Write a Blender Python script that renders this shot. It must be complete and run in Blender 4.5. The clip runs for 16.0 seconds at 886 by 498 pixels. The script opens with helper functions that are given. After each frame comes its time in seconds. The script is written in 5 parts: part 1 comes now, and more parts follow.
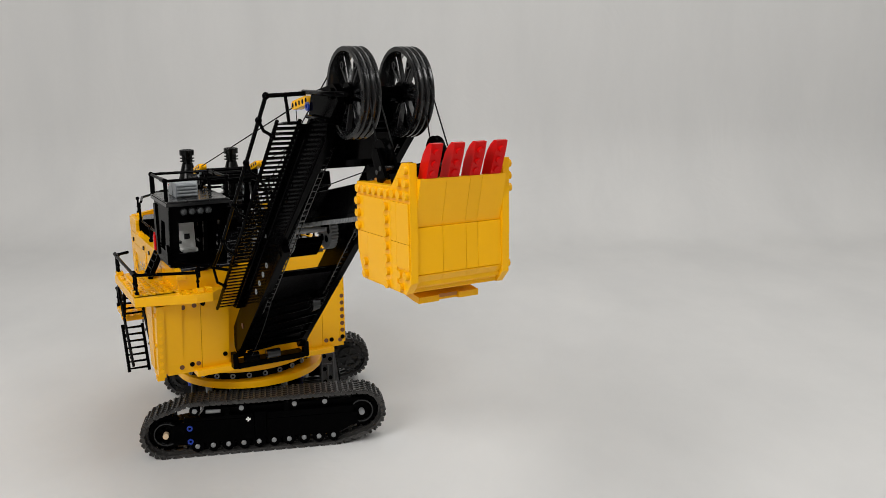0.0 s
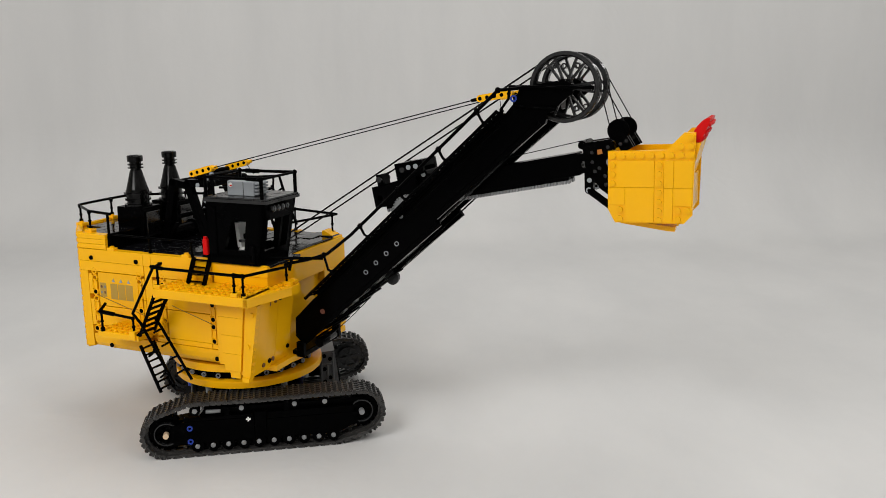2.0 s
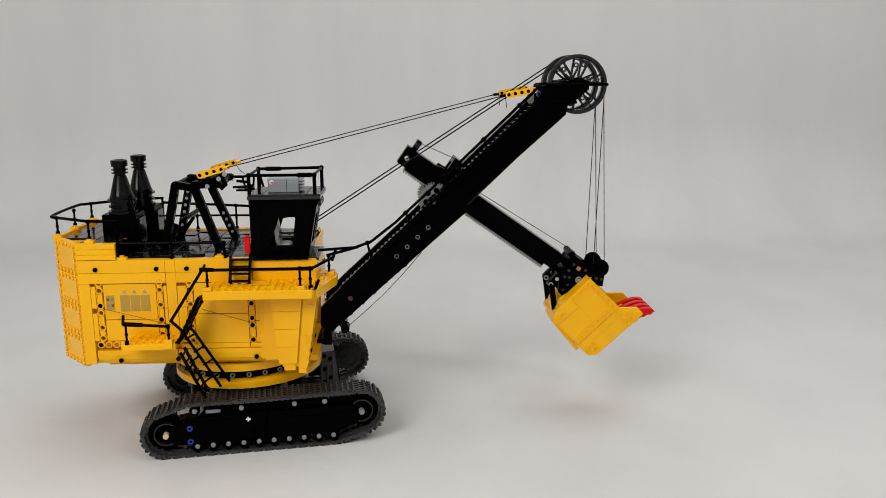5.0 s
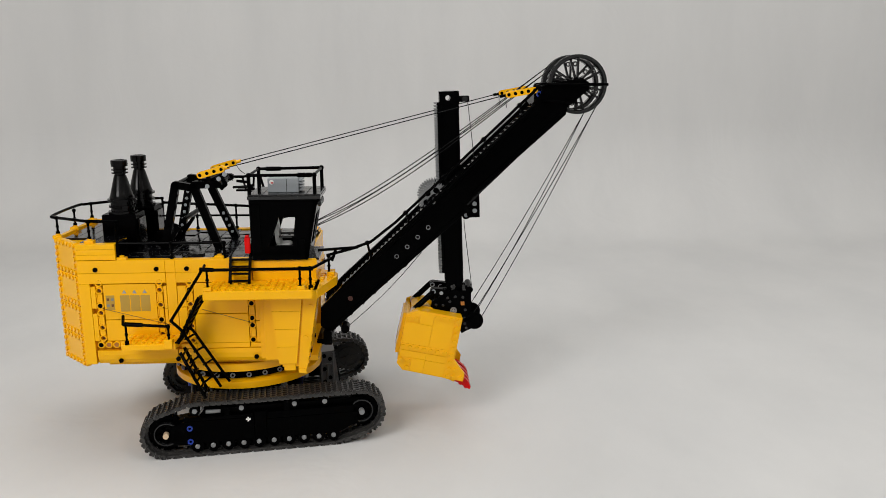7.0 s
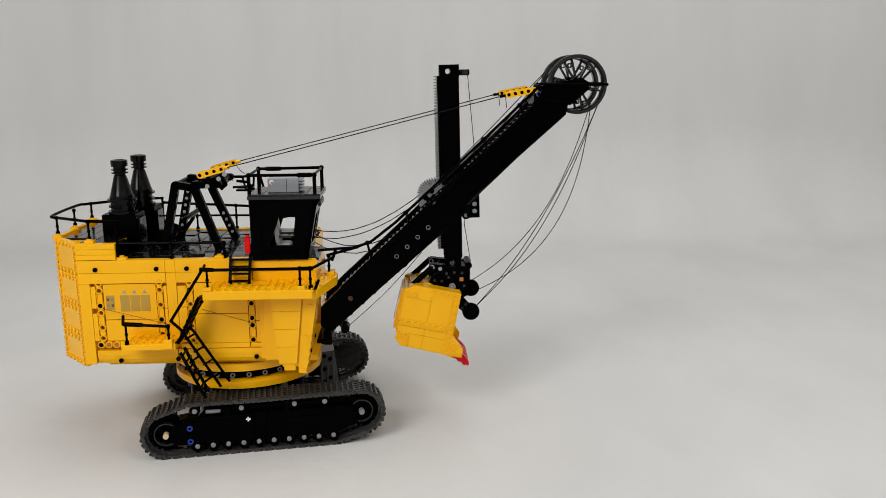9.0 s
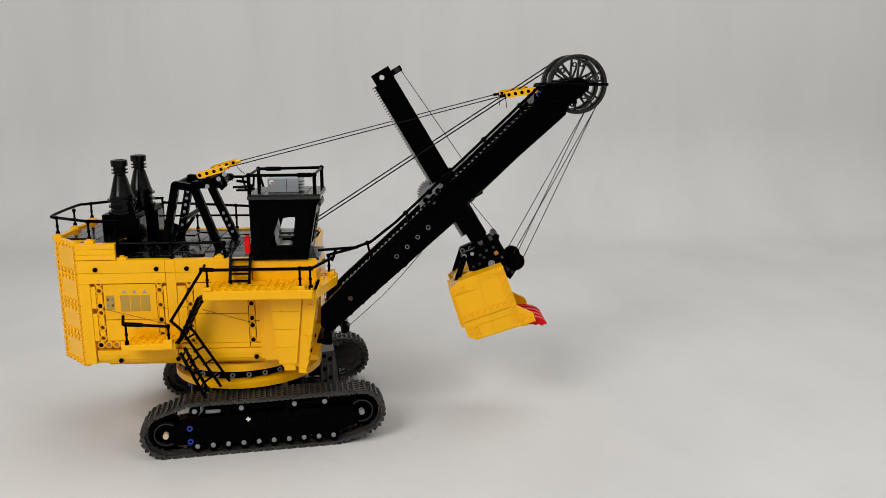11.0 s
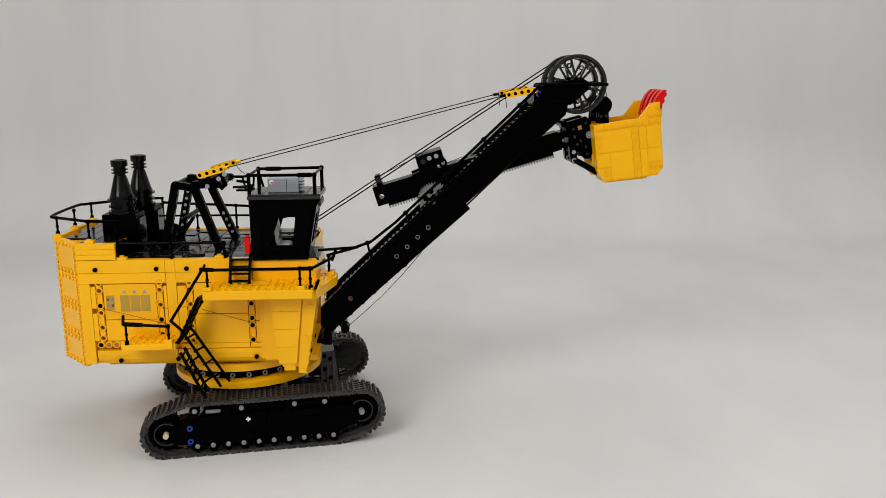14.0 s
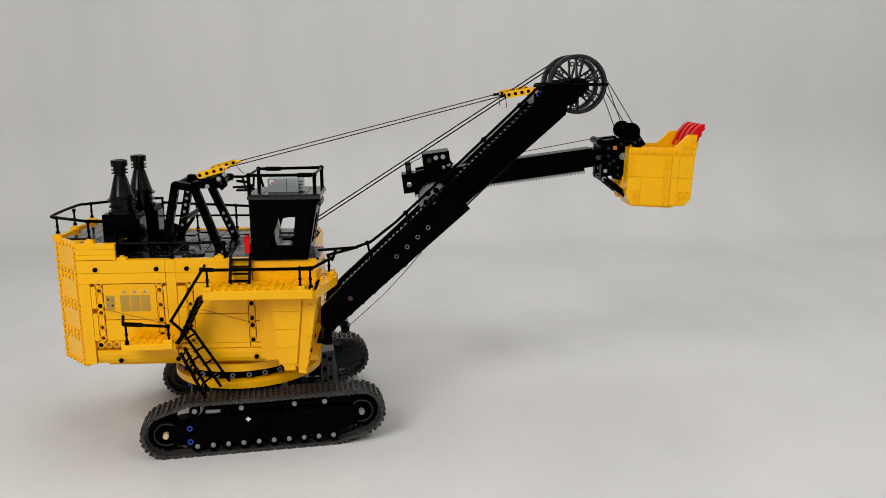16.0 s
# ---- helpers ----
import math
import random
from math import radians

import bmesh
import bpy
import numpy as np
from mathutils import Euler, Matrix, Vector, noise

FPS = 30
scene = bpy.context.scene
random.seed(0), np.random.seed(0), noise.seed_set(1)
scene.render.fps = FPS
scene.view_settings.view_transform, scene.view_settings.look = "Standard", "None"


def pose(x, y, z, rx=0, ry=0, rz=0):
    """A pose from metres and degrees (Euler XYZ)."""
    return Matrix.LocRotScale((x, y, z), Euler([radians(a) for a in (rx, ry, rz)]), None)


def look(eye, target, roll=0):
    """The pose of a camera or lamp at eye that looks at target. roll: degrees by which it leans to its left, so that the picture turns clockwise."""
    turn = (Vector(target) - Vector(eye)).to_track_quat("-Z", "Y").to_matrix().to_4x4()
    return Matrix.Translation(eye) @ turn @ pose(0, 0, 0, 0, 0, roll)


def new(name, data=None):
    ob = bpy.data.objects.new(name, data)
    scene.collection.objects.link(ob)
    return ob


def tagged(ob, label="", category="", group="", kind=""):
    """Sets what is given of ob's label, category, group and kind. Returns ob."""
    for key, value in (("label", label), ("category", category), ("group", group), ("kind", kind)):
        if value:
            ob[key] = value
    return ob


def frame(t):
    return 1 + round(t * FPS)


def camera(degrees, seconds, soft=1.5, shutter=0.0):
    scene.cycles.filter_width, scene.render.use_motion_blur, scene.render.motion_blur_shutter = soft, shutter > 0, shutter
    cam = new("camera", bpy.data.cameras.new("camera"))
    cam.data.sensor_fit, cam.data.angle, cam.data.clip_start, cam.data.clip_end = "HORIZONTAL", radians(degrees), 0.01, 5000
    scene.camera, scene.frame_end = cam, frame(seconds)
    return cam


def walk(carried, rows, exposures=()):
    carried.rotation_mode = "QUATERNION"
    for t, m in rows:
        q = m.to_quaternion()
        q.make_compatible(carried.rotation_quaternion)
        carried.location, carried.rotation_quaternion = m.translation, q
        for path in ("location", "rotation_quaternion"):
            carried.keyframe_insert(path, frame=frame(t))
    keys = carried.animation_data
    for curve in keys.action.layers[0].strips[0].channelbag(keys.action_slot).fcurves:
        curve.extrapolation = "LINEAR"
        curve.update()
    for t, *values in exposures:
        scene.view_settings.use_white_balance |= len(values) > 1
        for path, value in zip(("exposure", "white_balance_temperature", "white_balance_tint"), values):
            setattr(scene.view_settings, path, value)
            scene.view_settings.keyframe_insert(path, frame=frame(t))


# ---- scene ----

S = 0.008  # one brick unit, 8 mm: all plans below are in these units

# ---------------------------------------------------------------- camera
cam = camera(56.4, 16.0, soft=0.8)
EYE = Vector((0.2365, -0.9290, 0.4003))
TILT = radians(12.11)
AIM = EYE + Vector((0, math.cos(TILT), -math.sin(TILT)))
walk(cam, [(0, look(EYE, AIM, -0.33)), (16.0, look(EYE, AIM, -0.33))])
scene.view_settings.exposure = 0.0

# ---------------------------------------------------------------- light
world = bpy.data.worlds.new("world")
scene.world = world
world.use_nodes = True
world.node_tree.nodes["Background"].inputs[0].default_value = (0.9, 0.95, 1.0, 1)
world.node_tree.nodes["Background"].inputs[1].default_value = 0.1


def area_lamp(name, eye, target, sx, sy, watts, colour):
    data = bpy.data.lights.new(name, "AREA")
    data.shape, data.size, data.size_y, data.energy, data.color = "RECTANGLE", sx, sy, watts, colour
    ob = new(name, data)
    ob.matrix_world = look(eye, target)
    return ob


# main lamp, unseen, added inside the closed room at front left
area_lamp("left_key_light", (-0.75, -1.55, 1.5), (0.2, 0.1, 0.1), 0.9, 0.9, 26, (0.995, 0.985, 0.965))
# small unseen lamp added for the floor shadow that falls left
area_lamp("right_key_light", (1.28, -1.16, 1.55), (0.3, 0.15, 0.1), 0.25, 0.25, 5.5, (0.985, 0.985, 0.97))
# unseen fill panel added overhead to even out floor and backdrop brightness
area_lamp("overhead_fill_light", (0.8, 0.2, 2.25), (0.8, 0.2, 0), 1.8, 1.6, 16.2, (0.985, 0.98, 0.955))


# ---------------------------------------------------------------- materials
def material(name, colour, rough=0.4, metal=0.0, spec=0.5, vary=0.05, scale=60.0, bump=0.0, bump_scale=300.0, coat=0.0, per_object=0.0, ior=1.5):
    m = bpy.data.materials.new(name)
    m.use_nodes = True
    nt = m.node_tree
    bs = nt.nodes["Principled BSDF"]
    bs.inputs["Roughness"].default_value = rough
    bs.inputs["Metallic"].default_value = metal
    bs.inputs["Specular IOR Level"].default_value = spec
    bs.inputs["Coat Weight"].default_value = coat
    bs.inputs["IOR"].default_value = ior
    geo = nt.nodes.new("ShaderNodeTexCoord")
    n1 = nt.nodes.new("ShaderNodeTexNoise")
    n1.inputs["Scale"].default_value, n1.inputs["Detail"].default_value = scale, 4
    nt.links.new(geo.outputs["Object"], n1.inputs["Vector"])
    ramp = nt.nodes.new("ShaderNodeMapRange")
    ramp.inputs["To Min"].default_value, ramp.inputs["To Max"].default_value = 1 - vary, 1 + vary
    nt.links.new(n1.outputs["Fac"], ramp.inputs["Value"])
    last = ramp.outputs["Result"]
    if per_object:
        info = nt.nodes.new("ShaderNodeObjectInfo")
        r2 = nt.nodes.new("ShaderNodeMapRange")
        r2.inputs["To Min"].default_value, r2.inputs["To Max"].default_value = 1 - per_object, 1 + per_object
        nt.links.new(info.outputs["Random"], r2.inputs["Value"])
        mul = nt.nodes.new("ShaderNodeMath")
        mul.operation = "MULTIPLY"
        nt.links.new(last, mul.inputs[0])
        nt.links.new(r2.outputs["Result"], mul.inputs[1])
        last = mul.outputs[0]
    mix = nt.nodes.new("ShaderNodeVectorMath")
    mix.operation = "SCALE"
    mix.inputs[0].default_value = colour
    nt.links.new(last, mix.inputs["Scale"])
    nt.links.new(mix.outputs["Vector"], bs.inputs["Base Color"])
    n2 = nt.nodes.new("ShaderNodeTexNoise")
    n2.inputs["Scale"].default_value, n2.inputs["Detail"].default_value = bump_scale, 3
    nt.links.new(geo.outputs["Object"], n2.inputs["Vector"])
    r3 = nt.nodes.new("ShaderNodeMapRange")
    r3.inputs["To Min"].default_value, r3.inputs["To Max"].default_value = max(rough - 0.06, 0.02), min(rough + 0.08, 1)
    nt.links.new(n2.outputs["Fac"], r3.inputs["Value"])
    nt.links.new(r3.outputs["Result"], bs.inputs["Roughness"])
    if bump:
        b = nt.nodes.new("ShaderNodeBump")
        b.inputs["Strength"].default_value, b.inputs["Distance"].default_value = bump, 0.0005
        nt.links.new(n2.outputs["Fac"], b.inputs["Height"])
        nt.links.new(b.outputs["Normal"], bs.inputs["Normal"])
    return m


YELLOW = material("yellow_plastic", (0.92, 0.46, 0.003), 0.2, spec=0.24, vary=0.02, bump=0.0, bump_scale=22.0, per_object=0.03)
BLACK = material("black_plastic", (0.0006, 0.0006, 0.0007), 0.14, spec=0.5, vary=0.15, bump=0.0, bump_scale=40.0, ior=1.08)
SHEEN = material("polished_black_plastic", (0.001, 0.001, 0.0011), 0.14, spec=0.2, vary=0.1, bump_scale=30.0)
GLOSS = material("glossy_black_plastic", (0.003, 0.003, 0.0032), 0.12, spec=0.45, vary=0.15)
DECK = material("black_deck_tile", (0.005, 0.005, 0.006), 0.1, spec=0.5, vary=0.2, bump=0.1)
DARK = material("dark_grey_plastic", (0.012, 0.0122, 0.0128), 0.16, spec=0.42, vary=0.08, bump_scale=30.0)
SLATE = material("slate_grey_plastic", (0.075, 0.076, 0.078), 0.32, spec=0.35, vary=0.08, bump_scale=40.0)
RUBBER = material("dark_grey_track", (0.034, 0.0325, 0.031), 0.3, spec=0.42, vary=0.2, bump=0.1, per_object=0.15)
GREY = material("light_grey_plastic", (0.28, 0.30, 0.32), 0.35, vary=0.05)
MID = material("mid_grey_plastic", (0.2, 0.205, 0.21), 0.35, vary=0.06)
RED = material("red_plastic", (0.6, 0.004, 0.004), 0.22, spec=0.16, vary=0.04, bump_scale=30.0)
BLUE = material("blue_plastic", (0.007, 0.035, 0.32), 0.3)
WHITE = material("white_plastic", (0.8, 0.8, 0.78), 0.35)
TAN = material("tan_plastic", (0.62, 0.46, 0.30), 0.35)
ORANGE = material("orange_pin", (0.42, 0.15, 0.015), 0.35)
# brown paints the shade inside yellow pin sockets; also decal marks and string
SHADE_BROWN = material("brown_shade_and_print", (0.13, 0.04, 0.004), 0.4)
STRING = material("black_string", (0.007, 0.007, 0.0075), 0.7, spec=0.12, vary=0.2)
DECAL = material("bronze_decal", (0.44, 0.26, 0.028), 0.3, vary=0.1)
CHROME = material("clear_lamp_lens", (0.12, 0.125, 0.13), 0.1, metal=0.7)


def backdrop_material():
    m = bpy.data.materials.new("grey_cloth")
    m.use_nodes = True
    nt = m.node_tree
    bs = nt.nodes["Principled BSDF"]
    bs.inputs["Roughness"].default_value = 0.75
    bs.inputs["Specular IOR Level"].default_value = 0.25
    tc = nt.nodes.new("ShaderNodeTexCoord")
    n1 = nt.nodes.new("ShaderNodeTexNoise")
    n1.inputs["Scale"].default_value, n1.inputs["Detail"].default_value, n1.inputs["Roughness"].default_value = 3.0, 5, 0.6
    mp = nt.nodes.new("ShaderNodeMapping")
    mp.inputs["Scale"].default_value = (1.6, 1.0, 0.35)
    nt.links.new(tc.outputs["Object"], mp.inputs["Vector"])
    nt.links.new(mp.outputs["Vector"], n1.inputs["Vector"])
    cr = nt.nodes.new("ShaderNodeMix")
    cr.data_type = "RGBA"
    cr.inputs["A"].default_value, cr.inputs["B"].default_value = (0.56, 0.56, 0.562, 1), (0.72, 0.712, 0.705, 1)
    nt.links.new(n1.outputs["Fac"], cr.inputs["Factor"])
    nt.links.new(cr.outputs["Result"], bs.inputs["Base Color"])
    n2 = nt.nodes.new("ShaderNodeTexNoise")
    n2.inputs["Scale"].default_value, n2.inputs["Detail"].default_value = 900, 2
    nt.links.new(tc.outputs["Object"], n2.inputs["Vector"])
    b = nt.nodes.new("ShaderNodeBump")
    b.inputs["Strength"].default_value, b.inputs["Distance"].default_value = 0.12, 0.0004
    nt.links.new(n2.outputs["Fac"], b.inputs["Height"])
    n3 = nt.nodes.new("ShaderNodeTexNoise")
    n3.inputs["Scale"].default_value, n3.inputs["Detail"].default_value, n3.inputs["Distortion"].default_value = 6.0, 4, 1.2
    nt.links.new(tc.outputs["Object"], n3.inputs["Vector"])
    b2 = nt.nodes.new("ShaderNodeBump")
    b2.inputs["Strength"].default_value, b2.inputs["Distance"].default_value = 0.35, 0.006
    nt.links.new(n3.outputs["Fac"], b2.inputs["Height"])
    nt.links.new(b.outputs["Normal"], b2.inputs["Normal"])
    nt.links.new(b2.outputs["Normal"], bs.inputs["Normal"])
    return m


CLOTH = backdrop_material()
PLASTER = material("white_room_plaster", (0.7, 0.69, 0.67), 0.8, vary=0.04, scale=4, bump=0.2, bump_scale=120)


# ---------------------------------------------------------------- mesh tools
class Solid:
    """Collects boxes, prisms and rods in brick units."""

    def __init__(self):
        self.v, self.f, self.s = [], [], []

    def add(self, verts, faces, smooth=False):
        o = len(self.v)
        self.v += [tuple(p) for p in verts]
        self.f += [tuple(i + o for i in f) for f in faces]
        self.s += [smooth] * len(faces) if isinstance(smooth, bool) else list(smooth)
        return self

    def box(self, x0, x1, y0, y1, z0, z1, m=None, c=0.0):
        """A box; c cuts its edges back."""
        x0, x1, y0, y1, z0, z1 = min(x0, x1), max(x0, x1), min(y0, y1), max(y0, y1), min(z0, z1), max(z0, z1)
        if c <= 0:
            vs = [(x, y, z) for x in (x0, x1) for y in (y0, y1) for z in (z0, z1)]
            fs = [(0, 1, 3, 2), (4, 6, 7, 5), (0, 4, 5, 1), (2, 3, 7, 6), (0, 2, 6, 4), (1, 5, 7, 3)]
        else:
            c = min(c, (x1 - x0) * 0.4, (y1 - y0) * 0.4, (z1 - z0) * 0.4)
            vs, idx = [], {}
            X, Y, Z = (x0, x1), (y0, y1), (z0, z1)
            for i in (0, 1):
                for j in (0, 1):
                    for k in (0, 1):
                        sx, sy, sz = (1 - 2 * i) * c, (1 - 2 * j) * c, (1 - 2 * k) * c
                        for a in range(3):
                            idx[i, j, k, a] = len(vs)
                            vs.append((X[i] + (0 if a == 0 else sx), Y[j] + (0 if a == 1 else sy), Z[k] + (0 if a == 2 else sz)))
            fs = []
            for a in range(3):
                for e in (0, 1):
                    q = []
                    for (p, r) in ((0, 0), (0, 1), (1, 1), (1, 0)):
                        key = [p, r]
                        key.insert(a, e)
                        q.append(idx[(*key, a)])
                    fs.append(tuple(q) if (e == 1) ^ (a == 1) else tuple(reversed(q)))
            for a in range(3):
                b, d = [t for t in range(3) if t != a]
                for p in (0, 1):
                    for r in (0, 1):
                        k0, k1 = [0, 0, 0], [0, 0, 0]
                        k0[b], k0[d], k1[b], k1[d] = p, r, p, r
                        k1[a] = 1
                        q = (idx[(*k0, b)], idx[(*k1, b)], idx[(*k1, d)], idx[(*k0, d)])
                        fs.append(q)
            for i in (0, 1):
                for j in (0, 1):
                    for k in (0, 1):
                        fs.append((idx[i, j, k, 0], idx[i, j, k, 1], idx[i, j, k, 2]))
        if m is not None:
            vs = [m @ Vector(p) for p in vs]
        return self.add(vs, fs)

    def prism(self, poly, a, b, axis="y", m=None):
        """A polygon in the plane across axis, drawn from a to b."""
        n = len(poly)
        put = {"y": lambda p, q: (p[0], q, p[1]), "x": lambda p, q: (q, p[0], p[1]), "z": lambda p, q: (p[0], p[1], q)}[axis]
        vs = [put(p, a) for p in poly] + [put(p, b) for p in poly]
        if m is not None:
            vs = [m @ Vector(p) for p in vs]
        fs = [tuple(range(n)), tuple(range(2 * n - 1, n - 1, -1))] + [(i, i + n, (i + 1) % n + n, (i + 1) % n) for i in range(n)]
        return self.add(vs, fs)

    def rod(self, p, q, r, n=10, r2=None, caps=True):
        p, q = Vector(p), Vector(q)
        d = (q - p).normalized()
        u = d.orthogonal().normalized()
        w = d.cross(u)
        r2 = r if r2 is None else r2
        ring = [(math.cos(2 * math.pi * i / n), math.sin(2 * math.pi * i / n)) for i in range(n)]
        vs = [p + r * (c * u + s * w) for c, s in ring] + [q + r2 * (c * u + s * w) for c, s in ring]
        fs, sm = [(i, (i + 1) % n, (i + 1) % n + n, i + n) for i in range(n)], [True] * n
        if caps:
            fs += [tuple(range(n - 1, -1, -1)), tuple(range(n, 2 * n))]
            sm += [False, False]
        return self.add(vs, fs, sm)

    def path(self, pts, r, n=8):
        for a, b in zip(pts, pts[1:]):
            self.rod(a, b, r, n)
        for a in pts[1:-1]:
            self.ball(a, r * 1.02)
        return self

    def ball(self, c, r, n=8, k=5):
        c = Vector(c)
        vs = [c + Vector((0, 0, -r))]
        for j in range(1, k):
            t = math.pi * j / k - math.pi / 2
            vs += [c + r * Vector((math.cos(t) * math.cos(2 * math.pi * i / n), math.cos(t) * math.sin(2 * math.pi * i / n), math.sin(t))) for i in range(n)]
        vs.append(c + Vector((0, 0, r)))
        fs = [(0, 1 + (i + 1) % n, 1 + i) for i in range(n)]
        for j in range(k - 2):
            fs += [(1 + j * n + i, 1 + j * n + (i + 1) % n, 1 + (j + 1) * n + (i + 1) % n, 1 + (j + 1) * n + i) for i in range(n)]
        e, top = 1 + (k - 2) * n, len(vs) - 1
        fs += [(e + i, e + (i + 1) % n, top) for i in range(n)]
        return self.add(vs, fs, True)

    def lathe(self, profile, centre, axis="z", n=24, closed=False):
        """Turns (radius, height) pairs about an axis through centre."""
        c = Vector(centre)
        put = {"z": lambda r, h, a: (r * math.cos(a), r * math.sin(a), h), "y": lambda r, h, a: (r * math.cos(a), h, r * math.sin(a)),
               "x": lambda r, h, a: (h, r * math.cos(a), r * math.sin(a))}[axis]
        vs = [c + Vector(put(r, h, 2 * math.pi * i / n)) for r, h in profile for i in range(n)]
        k = len(profile)
        fs = []
        for j in range(k if closed else k - 1):
            j2 = (j + 1) % k
            fs += [(j * n + i, j * n + (i + 1) % n, j2 * n + (i + 1) % n, j2 * n + i) for i in range(n)]
        sm = [True] * len(fs)
        if not closed:
            fs += [tuple(range(n - 1, -1, -1)), tuple((k - 1) * n + i for i in range(n))]
            sm += [False, False]
        return self.add(vs, fs, sm)

    def stud(self, c, d=(0, 0, 1), r=0.3, h=0.21, n=10):
        c, d = Vector(c), Vector(d)
        return self.rod(c, c + d * h, r, n)

    def studs(self, xs, ys, z):
        for x in xs:
            for y in ys:
                self.stud((x, y, z))
        return self

    def mesh(self, name, mat):
        me = bpy.data.meshes.new(name)
        me.from_pydata([(x * S, y * S, z * S) for x, y, z in self.v], [], self.f)
        me.polygons.foreach_set("use_smooth", self.s)
        me.materials.append(mat)
        bm = bmesh.new()
        bm.from_mesh(me)
        bmesh.ops.recalc_face_normals(bm, faces=bm.faces)
        for e in bm.edges:
            if len(e.link_faces) == 2 and e.calc_face_angle(0) > 0.7:
                e.smooth = False
        bm.to_mesh(me)
        bm.free()
        me.update()
        return me


def part(name, solid, mat, parent, label="", at=None):
    """Links a solid as one mesh object under a thing or a part."""
    ob = new(name, solid.mesh(name, mat) if isinstance(solid, Solid) else solid)
    ob.parent = parent
    if at is not None:
        ob.matrix_basis = at
    if label:
        tagged(ob, label)
    return ob


def thing(name, label, category, group=""):
    return tagged(new(name), label, category, group)


def upose(x, y, z, rx=0, ry=0, rz=0):
    return pose(x * S, y * S, z * S, rx, ry, rz)


def seq(a, b, step=1.0):
    return [a + i * step for i in range(int(round((b - a) / step)) + 1)]


CUT = 0.05

# ---------------------------------------------------------------- the set
def build_room():
    # cloth: floor, curved sweep and wall as one sheet with thickness
    prof = [(-1.9, 0.0)]
    prof += [(y, 0.0) for y in np.linspace(-1.6, 0.95, 27)]
    r = 0.27
    prof += [(0.95 + r * math.sin(a), r - r * math.cos(a)) for a in np.linspace(0, math.pi / 2, 15)[1:]]
    prof += [(0.95 + r, z) for z in np.linspace(r + 0.1, 2.2, 12)]
    xs = np.linspace(-2.1, 2.6, 48)
    nx = len(xs)
    vs, fs = [], []
    for k in (0, 1):
        for j, (y, z) in enumerate(prof):
            for x in xs:
                fold = 0.004 * noise.noise((x * 2.2, y * 2.0, z * 0.7)) if j > 28 else 0.0
                vs.append((x, y + fold + (0.004 if k and j > 28 else 0), z - (0.004 if k else 0)))
    m = nx * len(prof)
    for j in range(len(prof) - 1):
        for i in range(nx - 1):
            a = j * nx + i
            fs.append((a, a + 1, a + nx + 1, a + nx))
            fs.append((m + a, m + a + nx, m + a + nx + 1, m + a + 1))
    me = bpy.data.meshes.new("ground")
    me.from_pydata(vs, [], fs)
    me.polygons.foreach_set("use_smooth", [True] * len(fs))
    me.materials.append(CLOTH)
    tagged(new("ground", me), "pale grey seamless cloth sweeping up into backdrop", "backdrop", kind="structure")

    def wall(name, lo, hi):
        me = bpy.data.meshes.new(name)
        (x0, y0, z0), (x1, y1, z1) = lo, hi
        me.from_pydata([(x, y, z) for x in (x0, x1) for y in (y0, y1) for z in (z0, z1)], [],
                       [(0, 1, 3, 2), (4, 6, 7, 5), (0, 4, 5, 1), (2, 3, 7, 6), (0, 2, 6, 4), (1, 5, 7, 3)])
        me.materials.append(PLASTER)
        tagged(new(name, me), "plain white plastered room surface", "wall", kind="structure")

    wall("wall_north", (-2.2, 1.3, -0.1), (2.7, 1.4, 2.4))
    wall("wall_south", (-2.2, -2.1, -0.1), (2.7, -2.0, 2.4))
    wall("wall_west", (-2.3, -2.1, -0.1), (-2.2, 1.4, 2.4))
    wall("wall_east", (2.7, -2.1, -0.1), (2.8, 1.4, 2.4))
    wall("floor", (-2.2, -2.0, -0.1), (2.7, 1.3, -0.006))
    wall("ceiling", (-2.3, -2.1, 2.4), (2.8, 1.4, 2.5))


build_room()

# ---------------------------------------------------------------- crawler undercarriage
CRAWL = 10.93   # heading of the tracks, degrees
REAR, FRONT = (-9.8, 3.2, 2.84), (16.1, 4.4, 2.85)   # end wheels: x, z, radius of the belt


def belt_line(step):
    """Points and headings along one closed belt, seen from the side."""
    (rx, rz, rr), (fx, fz, fr) = REAR, FRONT
    pts = [(-9.9, 0.36), (12.6, 0.36)]
    pts += [(fx + fr * math.cos(a), fz + fr * math.sin(a)) for a in np.linspace(radians(-68), radians(90), 15)]
    pts += [(10.0, 7.22), (2.0, 7.12), (-6.6, 7.22)]
    pts += [(rx + rr * math.cos(a), rz + rr * math.sin(a)) for a in np.linspace(radians(118), radians(268), 15)]
    pts.append(pts[0])
    d = [0.0]
    for a, b in zip(pts, pts[1:]):
        d.append(d[-1] + math.hypot(b[0] - a[0], b[1] - a[1]))
    n = round(d[-1] / step)
    out = []
    xs, zs = [p[0] for p in pts], [p[1] for p in pts]
    for i in range(n):
        s0, s1 = d[-1] * i / n, d[-1] * (i + 1) / n
        p, q = (np.interp(s0, d, xs), np.interp(s0, d, zs)), (np.interp(s1, d, xs), np.interp(s1, d, zs))
        out.append(((p[0] + q[0]) / 2, (p[1] + q[1]) / 2, math.degrees(math.atan2(q[1] - p[1], q[0] - p[0])), math.hypot(q[0] - p[0], q[1] - p[1])))
    return out, pts


